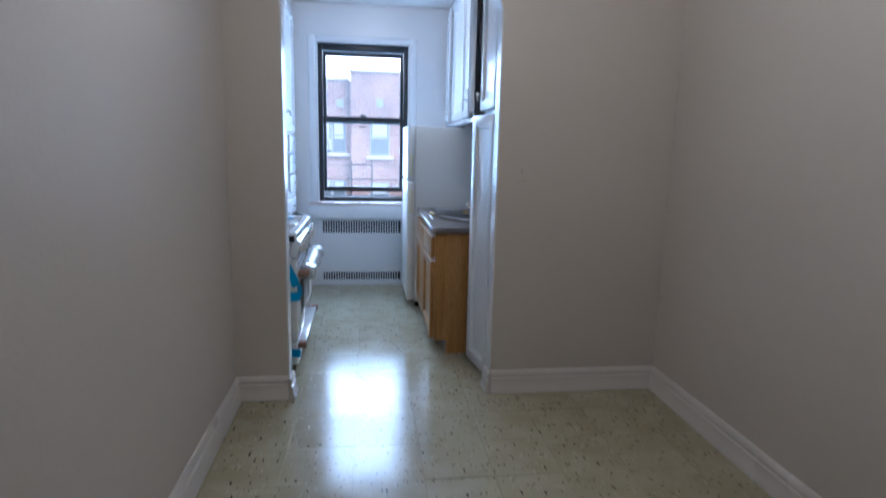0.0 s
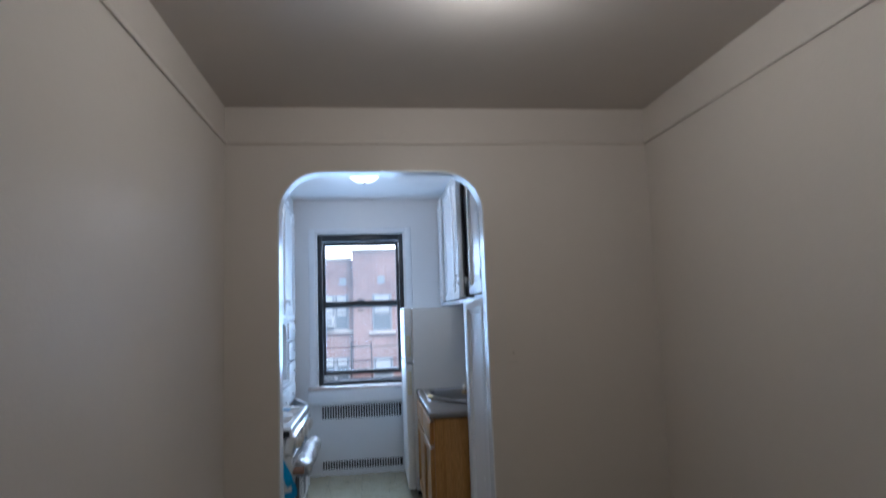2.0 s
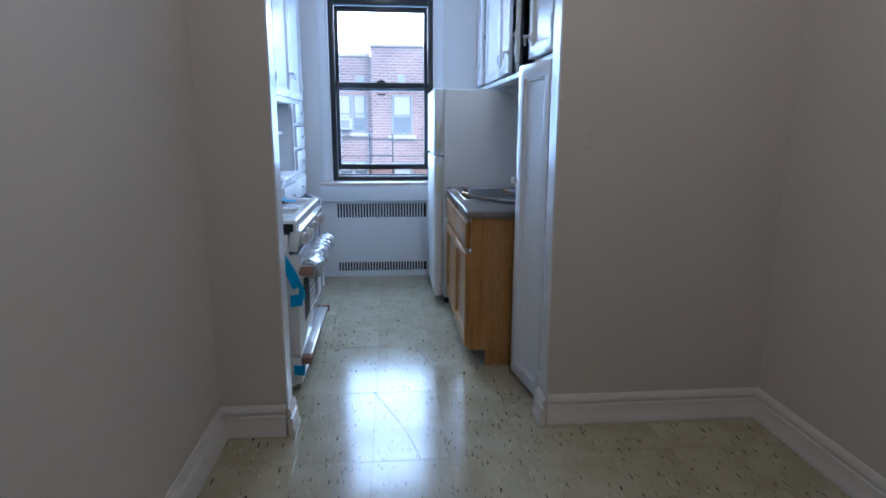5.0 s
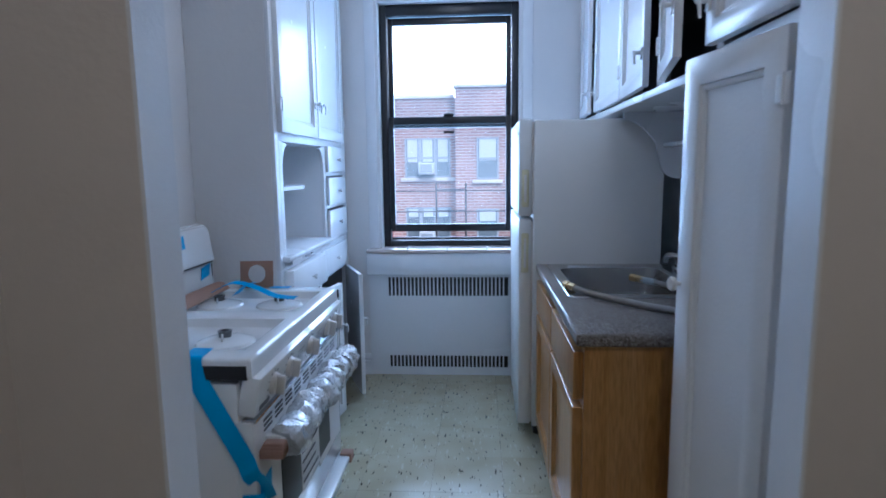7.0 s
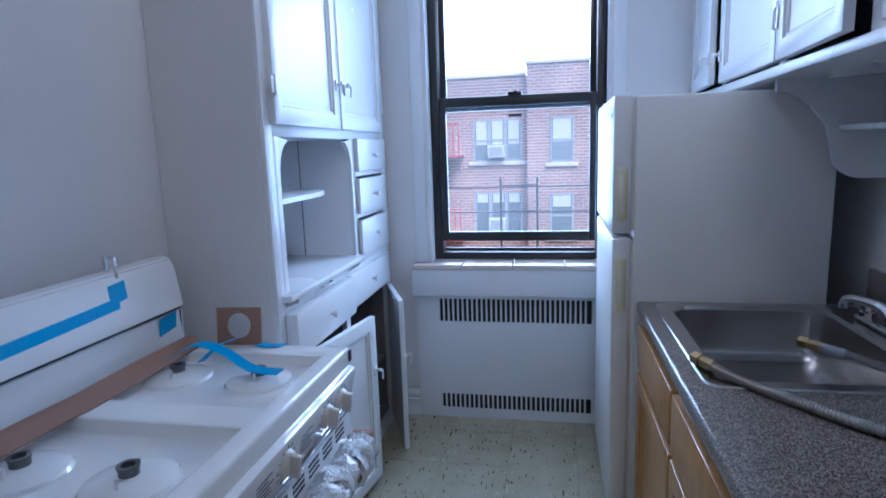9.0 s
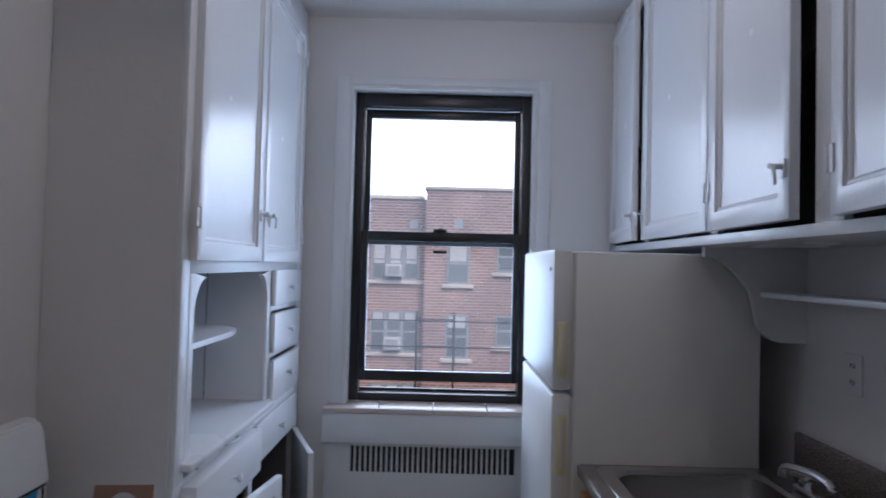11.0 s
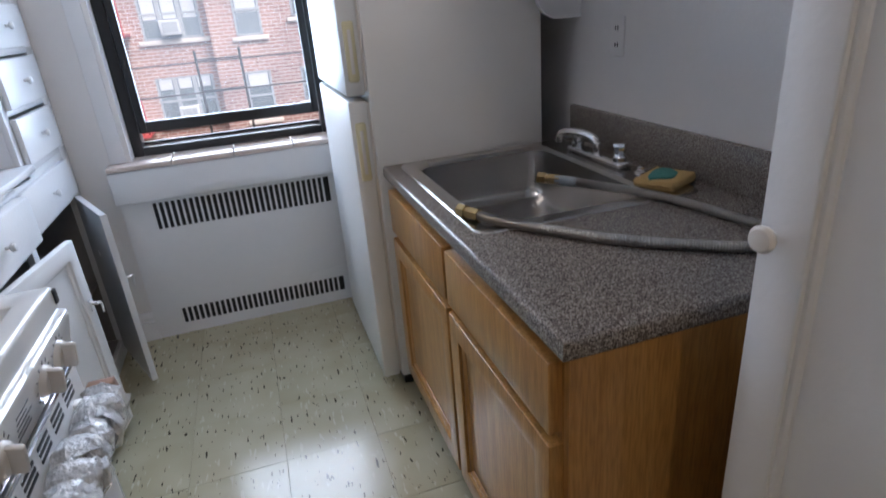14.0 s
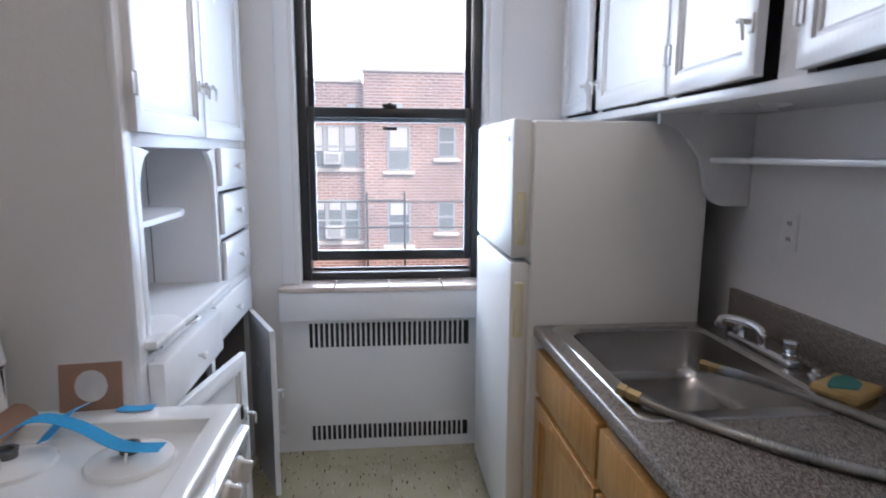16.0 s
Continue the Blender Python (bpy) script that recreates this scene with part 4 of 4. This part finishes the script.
bm = bmesh.new()
loops = []
for (x0, y0, x1, y1, r, z) in ((0.37, 4.67, 1.0, 5.41, 0.04, 0.9145), (0.373, 4.673, 0.997, 5.407, 0.04, 0.919), (0.415, 4.712, 0.895, 5.368, 0.05, 0.918), (0.425, 4.722, 0.885, 5.358, 0.06, 0.908), (0.433, 4.730, 0.877, 5.350, 0.06, 0.80), (0.436, 4.733, 0.874, 5.347, 0.06, 0.772), (0.443, 4.740, 0.867, 5.340, 0.06, 0.755), (0.456, 4.753, 0.854, 5.327, 0.055, 0.744), (0.475, 4.772, 0.835, 5.308, 0.05, 0.740), (0.60, 4.97, 0.70, 5.11, 0.045, 0.738)):
    loops.append([bm.verts.new((p, q, z)) for p, q in rounded(x0, y0, x1, y1, r)])
for a, b in zip(loops, loops[1:]):
    for k in range(len(a)):
        bm.faces.new((a[k], a[(k + 1) % len(a)], b[(k + 1) % len(b)], b[k]))
bm.faces.new(loops[-1])
part("bowl", bm, STEEL, sink)
bm = bmesh.new()
lathe(bm, [(0.045, 0.0), (0.045, 0.003), (0.036, 0.004), (0.03, 0.0015), (0.004, 0.002)], at=(0.65, 5.04, 0.739), seg=24)
part("drain", bm, CHROME, sink)

faucet = thing("faucet", (0.947, 5.06, 0.918), "chrome two-handle kitchen faucet behind the sink", "faucet")
bm = bmesh.new()
box(bm, 0.924, 4.945, 0.919, 0.974, 5.245, 0.938, bevel=0.008, seg=3)
part("base_plate", bm, CHROME, faucet)
for y in (4.975, 5.215):
    bm = bmesh.new()
    lathe(bm, [(0.022, 0), (0.022, 0.014), (0.016, 0.018), (0.019, 0.03), (0.022, 0.048), (0.02, 0.054), (0.004, 0.055)], at=(0.949, y, 0.936), seg=8)
    part("handle", bm, CHROME, faucet)
bm = bmesh.new()
tube(bm, smooth_path([(0.949, 5.095, 0.935), (0.947, 5.10, 0.972), (0.938, 5.13, 0.988), (0.922, 5.18, 0.992), (0.903, 5.235, 0.985), (0.899, 5.25, 0.968)], 5), lambda i: 0.014 if i < 20 else 0.012, 12)
part("spout", bm, CHROME, faucet)
bm = bmesh.new()
rod(bm, (0.899, 5.25, 0.953), (0.899, 5.25, 0.972), 0.013, seg=14)
part("aerator", bm, CHROME, faucet)
sprayer = thing("sink_sprayer_cap", (0.967, 4.895, 0.9135), "small chrome cap on the worktop beside the faucet", "cap")
bm = bmesh.new()
lathe(bm, [(0.02, 0), (0.02, 0.008), (0.012, 0.014), (0.012, 0.022), (0.004, 0.024)], at=(0.967, 4.895, 0.914), seg=18)
part("cap", bm, CHROME, sprayer)


def hose(points, r, label, collar):
    h = thing("flexible_hose", points[0], label, "hose")
    pts = smooth_path(points, 90 // (len(points) - 1) * 3)
    bm = bmesh.new()
    tube(bm, pts, lambda i: r * (1.0 if i % 2 else 0.86), 12)
    part("braid", bm, BRAID, h)
    a, b = Vector(points[0]), Vector(points[1])
    d = (a - b).normalized()
    bm = bmesh.new()
    rod(bm, a - d * 0.012, a + d * 0.02, r * 1.25, seg=6)
    rod(bm, a + d * 0.02, a + d * 0.028, r * 1.0, seg=14)
    rod(bm, a + d * 0.028, a + d * 0.052, r * 1.4, seg=6)
    part("fitting", bm, BRASS, h, "brass hexagonal gas fitting")
    if collar:
        bm = bmesh.new()
        q = a + (b - a) * 0.5
        rod(bm, q - d * 0.03, q + d * 0.03, r * 1.15, seg=14)
        part("sleeve", bm, FARFRAME, h, "pale paper sleeve")
    return h


hose([(0.40, 4.765, 0.934), (0.44, 4.695, 0.930), (0.505, 4.61, 0.928), (0.60, 4.493, 0.927), (0.71, 4.395, 0.927), (0.815, 4.325, 0.927), (0.93, 4.275, 0.935)], 0.0125, "corrugated steel gas hose with brass end lying across the worktop", False)
hose([(0.70, 4.912, 0.936), (0.74, 4.87, 0.933), (0.785, 4.805, 0.930), (0.845, 4.70, 0.928), (0.885, 4.56, 0.928), (0.905, 4.42, 0.928), (0.92, 4.31, 0.93)], 0.0115, "corrugated steel hose with paper sleeve ending over the sink", True)

spg = thing("sponge", (0.955, 4.77, 0.914), "tan and teal scouring sponge lying beside the hose", "sponge")
bm = bmesh.new()
box(bm, -0.068, -0.058, 0, 0.068, 0.058, 0.028, bevel=0.012, seg=3, m=pose(0.955, 4.775, 0.9145, 0, 0, 25))
for v in bm.verts:
    v.co += Vector((rng.uniform(-1, 1), rng.uniform(-1, 1), rng.uniform(-0.3, 1))) * 0.003
part("foam", bm, SPONGE_Y, spg)
bm = bmesh.new()
ring = [((0.052 + 0.010 * math.sin(3 * a)) * math.cos(a), (0.040 + 0.008 * math.sin(2 * a + 1)) * math.sin(a)) for a in [k * 2 * math.pi / 18 for k in range(18)]]
plate(bm, ring, "z", 0.024, 0.0325)
bmesh.ops.transform(bm, matrix=pose(0.95, 4.775, 0.9145, 0, 0, 30), verts=bm.verts)
part("scouring_pad", bm, SPONGE_G, spg)

# ---- pantry cupboard beside the archway ----
PX, PY0, PY1 = 0.645, K0 + 0.006, 4.10
pantry = thing("pantry_cupboard", (0.8, 3.95, 0), "white painted floor-to-ceiling pantry cupboard with ajar door", "cupboard")
part("far_side", boxes((PX + 0.02, PY1, 0, KR - 0.002, PY1 + 0.01, KH - 0.004)), GLOSS, pantry)
# back coloured in shade grey behind the ajar door
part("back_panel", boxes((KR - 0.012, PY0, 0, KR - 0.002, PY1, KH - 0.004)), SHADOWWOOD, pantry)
part("face_frame", boxes((PX, PY0, 0, PX + 0.02, PY0 + 0.045, KH - 0.004), (PX, PY1 - 0.035, 0, PX + 0.02, PY1 + 0.01, KH - 0.004), (PX, PY0 + 0.045, 1.64, PX + 0.02, PY1 - 0.035, 1.69), (PX, PY0 + 0.045, 2.62, PX + 0.02, PY1 - 0.035, KH - 0.004), (PX, PY0 + 0.045, 0, PX + 0.02, PY1 - 0.035, 0.05)), GLOSS, pantry)
part("shelf", boxes((PX + 0.025, PY0, 1.655, KR - 0.012, PY1, 1.675)), GLOSS, pantry)
framed_door(pantry, PX, PY1 - 0.005, 0.035, -90, 0.385, 1.625, GLOSS, (0.02, 1.055), "r", opened=9, hinge_right=True, bm=panel_bm(0.385, 1.625, t=0.024, frame_w=0.07), knob=True)
framed_door(pantry, PX, PY1 - 0.005, 1.695, -90, 0.385, 0.96, GLOSS, (0.02, 0.10), "r", opened=2, hinge_right=True)

# ---- wall cabinets over the counter ----
UX, UZ0 = 0.69, 1.685
wall_cab = thing("wall_cabinet", (0.85, 5.3, UZ0), "long white gloss wall cabinet with four panelled doors, one ajar", "cabinet")
UY0, UY1 = 4.115, K1 - 0.002
part("bottom", boxes((UX - 0.01, UY0, 1.65, KR - 0.002, UY1, 1.68), bevel=0.003), GLOSS, wall_cab)
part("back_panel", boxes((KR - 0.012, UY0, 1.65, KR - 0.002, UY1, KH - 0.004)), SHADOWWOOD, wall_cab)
bm = bmesh.new()
for r in ((UY0, 1.68, 4.15, KH - 0.004), (4.68, 1.65, 4.775, KH - 0.004), (5.24, 1.65, 5.29, KH - 0.004), (5.84, 1.65, 5.895, KH - 0.004), (6.30, 1.65, UY1, KH - 0.004), (4.15, 2.70, 6.30, KH - 0.004)):
    box(bm, UX, r[0], r[1], UX + 0.02, r[2], r[3], bevel=0.001)
part("face_frame", bm, GLOSS, wall_cab)
# shelf and thin added sheets, coloured dark as shade seen past the doors
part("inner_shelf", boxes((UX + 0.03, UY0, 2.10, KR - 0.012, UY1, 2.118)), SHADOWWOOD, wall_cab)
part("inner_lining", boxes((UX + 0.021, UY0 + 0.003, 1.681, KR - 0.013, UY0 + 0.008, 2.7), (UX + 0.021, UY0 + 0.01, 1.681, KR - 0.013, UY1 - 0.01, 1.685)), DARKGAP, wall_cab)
DH = 1.03
framed_door(wall_cab, UX, 6.325, UZ0 + 0.005, -90, 0.435, DH, GLOSS, (0.415, 0.10), opened=4)
framed_door(wall_cab, UX, 5.865, UZ0 + 0.005, -90, 0.595, DH, GLOSS, (0.02, 0.10), "r")
framed_door(wall_cab, UX, 5.262, UZ0 + 0.005, -90, 0.47, DH, GLOSS, (0.45, 0.12), "l", opened=3)
framed_door(wall_cab, UX, 4.685, UZ0 + 0.005, -90, 0.49, DH, GLOSS, (0.465, 0.14), "l", opened=12)

# plate shelf and scrolled bracket under the wall cabinet
rack = thing("wall_shelf", (0.9, 4.85, 1.3), "narrow white shelf on a scrolled bracket under the wall cabinet", "shelf")
bm = bmesh.new()
pts = [(KR - 0.001, 1.65), (0.73, 1.65), (0.73, 1.615)]
pts += [(0.73 + 0.155 * (k / 10) ** 0.8, 1.615 - 0.095 * (1 - math.cos(k / 10 * math.pi / 2)) - 0.02 * (k / 10)) for k in range(1, 11)]
pts += [(0.885 + 0.02 * k / 4, 1.50 - 0.085 * k / 4) for k in range(1, 5)]
pts += [(0.905 + 0.09 * (1 - math.cos(k / 8 * math.pi / 2)), 1.415 - 0.08 * math.sin(k / 8 * math.pi / 2)) for k in range(1, 9)]
pts += [(KR - 0.001, 1.335)]
plate(bm, [(x, z) for x, z in pts], "y", 5.415, 5.435)
part("bracket", bm, GLOSS, rack)
part("board", boxes((0.915, 4.12, 1.485, KR - 0.001, 5.415, 1.503), bevel=0.005), GLOSS, rack)

outlet = thing("wall_outlet", (KR - 0.003, 5.190, 1.25), "grimy old wall outlet plate painted white", "outlet")
part("plate", boxes((KR - 0.006, 5.155, 1.215, KR - 0.001, 5.230, 1.335), bevel=0.002), WALLK, outlet)
for z in (1.25, 1.30):
    part("socket", boxes((KR - 0.0075, 5.184, z - 0.007, KR - 0.0055, 5.188, z + 0.007), (KR - 0.0075, 5.196, z - 0.006, KR - 0.0055, 5.200, z + 0.006)), BLACK, outlet)


# ---- ceiling lamps ----
def dome_lamp(at, r, glowing, label):
    lamp = thing("ceiling_lamp", at, label, "ceiling light")
    bm = bmesh.new()
    lathe(bm, [(r * 1.18, 0), (r * 1.2, -0.012), (r * 1.12, -0.022), (r * 1.08, -0.035), (r * 1.0, -0.042), (r * 0.9, -0.036)], at=at, seg=48)
    part("rim", bm, IVORYRIM, lamp)
    bm = bmesh.new()
    prof = [(r * math.cos(a), -0.034 - r * 0.62 * math.sin(a)) for a in [k * math.pi / 2 / 12 for k in range(12)]] + [(0.006, -0.034 - r * 0.62)]
    lathe(bm, prof, at=at, seg=48)
    d = part("shade", bm, glowing, lamp, "lit opal glass dome")
    d.visible_shadow = False
    bm = bmesh.new()
    z = -0.034 - r * 0.62
    lathe(bm, [(0.004, z - 0.012), (0.013, z - 0.006), (0.015, z + 0.001), (0.006, z + 0.003)], at=at, seg=20)
    part("finial", bm, BRASSRIM, lamp)
    return lamp


IVORYRIM = material("ivory_lamp_rim", (0.52, 0.47, 0.38), 0.35, vary=0.03)
BRASSRIM = material("aged_nickel", (0.30, 0.25, 0.18), 0.35, metal=0.8, vary=0.05)
dome_lamp((0.385, 2.02, RH), 0.125, GLOW_R, "lit opal glass dome ceiling lamp with ivory rim")
bulb((0.385, 2.02, RH - 0.10), ROOM_W, (1.0, 0.88, 0.69))
dome_lamp((-0.09, 5.0, KH), 0.13, GLOW_K, "lit opal glass dome lamp on the kitchen ceiling")
bulb((-0.09, 5.0, KH - 0.10), KITCHEN_W, (1.0, 0.93, 0.84))

# ---- outside: guard rail, courtyard, brick building ----
rail = thing("balcony_railing", (-0.2, 7.06, -0.4), "thin rusty black iron fire escape railing outside the window", "railing")
for x in (-0.30, -0.07):
    bm = bmesh.new()
    rod(bm, (x, 7.06, -0.4), (x, 7.06, 1.28), 0.007, seg=8)
    part("post", bm, RUST, rail)
for z in (1.06, 1.22):
    bm = bmesh.new()
    rod(bm, (-2.0, 7.07, z), (2.0, 7.07, z), 0.0045, seg=8)
    part("rail", bm, RUST, rail)
for z in (1.068, 1.232):
    bm = bmesh.new()
    rod(bm, (-0.30, 7.055, z), (-0.07, 7.055, z), 0.0045, seg=8)
    part("rung", bm, RUST, rail)
part("landing", boxes((-2.0, 6.65, -0.44, 2.0, 7.1, -0.40)), RUST, rail)

bm = bmesh.new()
box(bm, -300, 150, -60, 300, 151, 200)
solid("backdrop", bm, OVERCAST, "bright white overcast sky beyond the rooftops", "sky", "structure")
bm = bmesh.new()
box(bm, -400, 6.62, -9.2, 400, 800, -9.0)
solid("ground", bm, ASPHALT, "dark asphalt courtyard far below the window", "ground", "structure")

BY = 20.0
house = thing("brick_building", (0, BY + 4, -9), "red brick apartment building with stone sills across the courtyard", "building")
part("wall", boxes((-0.69, BY, -9, 9.0, BY + 8, 3.72)), BRICK, house)
part("recessed_wall", boxes((-9.0, BY + 0.5, -9, -0.69, BY + 8, 3.48)), BRICK, house)
part("coping", boxes((-0.74, BY - 0.06, 3.72, 9.0, BY + 0.4, 3.81), (-9.0, BY + 0.44, 3.48, -0.74, BY + 0.9, 3.59), bevel=0.01), STONE, house)
part("roof", boxes((-9.0, BY + 0.9, 3.48, -0.74, BY + 7.9, 3.53)), ASPHALT, house)


def far_window(x0, x1, z0, z1, y, split=1, blind=0.5, ac=False):
    w = part("window", boxes((x0, y - 0.012, z0, x1, y - 0.004, z1)), WINGLASS, house)
    rows = [(x0, y - 0.03, z0, x0 + 0.05, y - 0.012, z1), (x1 - 0.05, y - 0.03, z0, x1, y - 0.012, z1), (x0, y - 0.03, z1 - 0.05, x1, y - 0.012, z1), (x0, y - 0.03, z0, x1, y - 0.012, z0 + 0.05)]
    edges = [x0 + (x1 - x0) * k / split for k in range(1, split)]
    rows += [(e - 0.05, y - 0.032, z0, e + 0.05, y - 0.012, z1) for e in edges]
    zm = (z0 + z1) / 2
    rows += [(x0, y - 0.035, zm - 0.03, x1, y - 0.012, zm + 0.03)]
    part("window_frame", boxes(*rows), FARFRAME, w)
    if blind:
        n = [x0] + edges + [x1]
        for a, b in zip(n, n[1:]):
            part("blind", boxes((a + 0.08, y - 0.018, z1 - blind * (z1 - z0), b - 0.08, y - 0.0125, z1 - 0.05)), BLIND, w)
    part("window_sill", boxes((x0 - 0.12, y - 0.10, z0 - 0.12, x1 + 0.12, y, z0 - 0.01), bevel=0.01), STONE, w)
    if ac:
        cx = (x0 + x1) / 2 - 0.02
        part("air_conditioner", boxes((cx - 0.24, y - 0.35, z0 + 0.1, cx + 0.24, y - 0.03, z0 + 0.45), bevel=0.015), BLIND, w)
        part("grille", boxes((cx - 0.18, y - 0.356, z0 + 0.16, cx + 0.18, y - 0.35, z0 + 0.40)), FARFRAME, w)


for k, z in enumerate((1.05, -1.05, -3.15, -5.25)):
    far_window(-0.06, 0.59, z, z + 1.22, BY, blind=0.55 - 0.25 * (k % 2))
    far_window(1.36, 1.86, z + 0.36, z + 1.22, BY, blind=0)
    far_window(2.6, 3.4, z, z + 1.22, BY, blind=0.4)
    far_window(-2.26, -0.86, z + 0.06, z + 1.25, BY + 0.5, split=3, blind=0.6 if k == 0 else 0.25, ac=True)
    far_window(-4.9, -3.8, z, z + 1.2, BY + 0.5, blind=0.4)
for x in (-1.04, 0.26):
    part("vent", boxes((x - 0.12, BY - 0.02 + (0.5 if x < -1 else 0), 2.62, x + 0.12, BY + 0.02 + (0.5 if x < -1 else 0), 2.88)), FARFRAME, house)
red = thing("red_fire_escape", (-3.0, BY, -1.5), "red painted iron fire escape balcony on the brick building", "fire escape")
for zb in (1.25, -1.1, -3.2):
    part("platform", boxes((-4.2, BY - 0.5, zb, -2.55, BY + 0.49, zb + 0.06)), RED, red)
    for k in range(12):
        bm = bmesh.new()
        rod(bm, (-4.2 + k * 0.15, BY - 0.48, zb + 0.05), (-4.2 + k * 0.15, BY - 0.48, zb + 0.9), 0.02, seg=6)
        part("baluster", bm, RED, red)
    part("top_rail", boxes((-4.2, BY - 0.5, zb + 0.88, -2.53, BY - 0.46, zb + 0.93)), RED, red)

# ---- vinyl floor tiles ----
TP = 0.32
bm = bmesh.new()
box(bm, 0, 0, -0.004, TP - 0.0009, TP - 0.0009, 0.0, bevel=0.0006, seg=1)
tile_mesh = finish("tile", bm, TILE)
floor_ob = bpy.data.objects["floor"]
for i in range(-5, 5):
    for j in range(-17, 7):
        x, y = 0.14 + i * TP, 4.565 + j * TP
        if x + TP < -1.2 or x > 1.62 or y > 6.36 or y + TP < -1.9 or (y > 3.6 and x > 1.09) or (y + TP < 3.6 and x + TP < RL):
            continue
        ob = new("tile", tile_mesh)
        ob.parent = floor_ob
        ob.location = (x, y, rng.uniform(-0.0002, 0.0002))
        ob.rotation_euler = (rng.uniform(-0.0022, 0.0022), rng.uniform(-0.0022, 0.0022), 0)
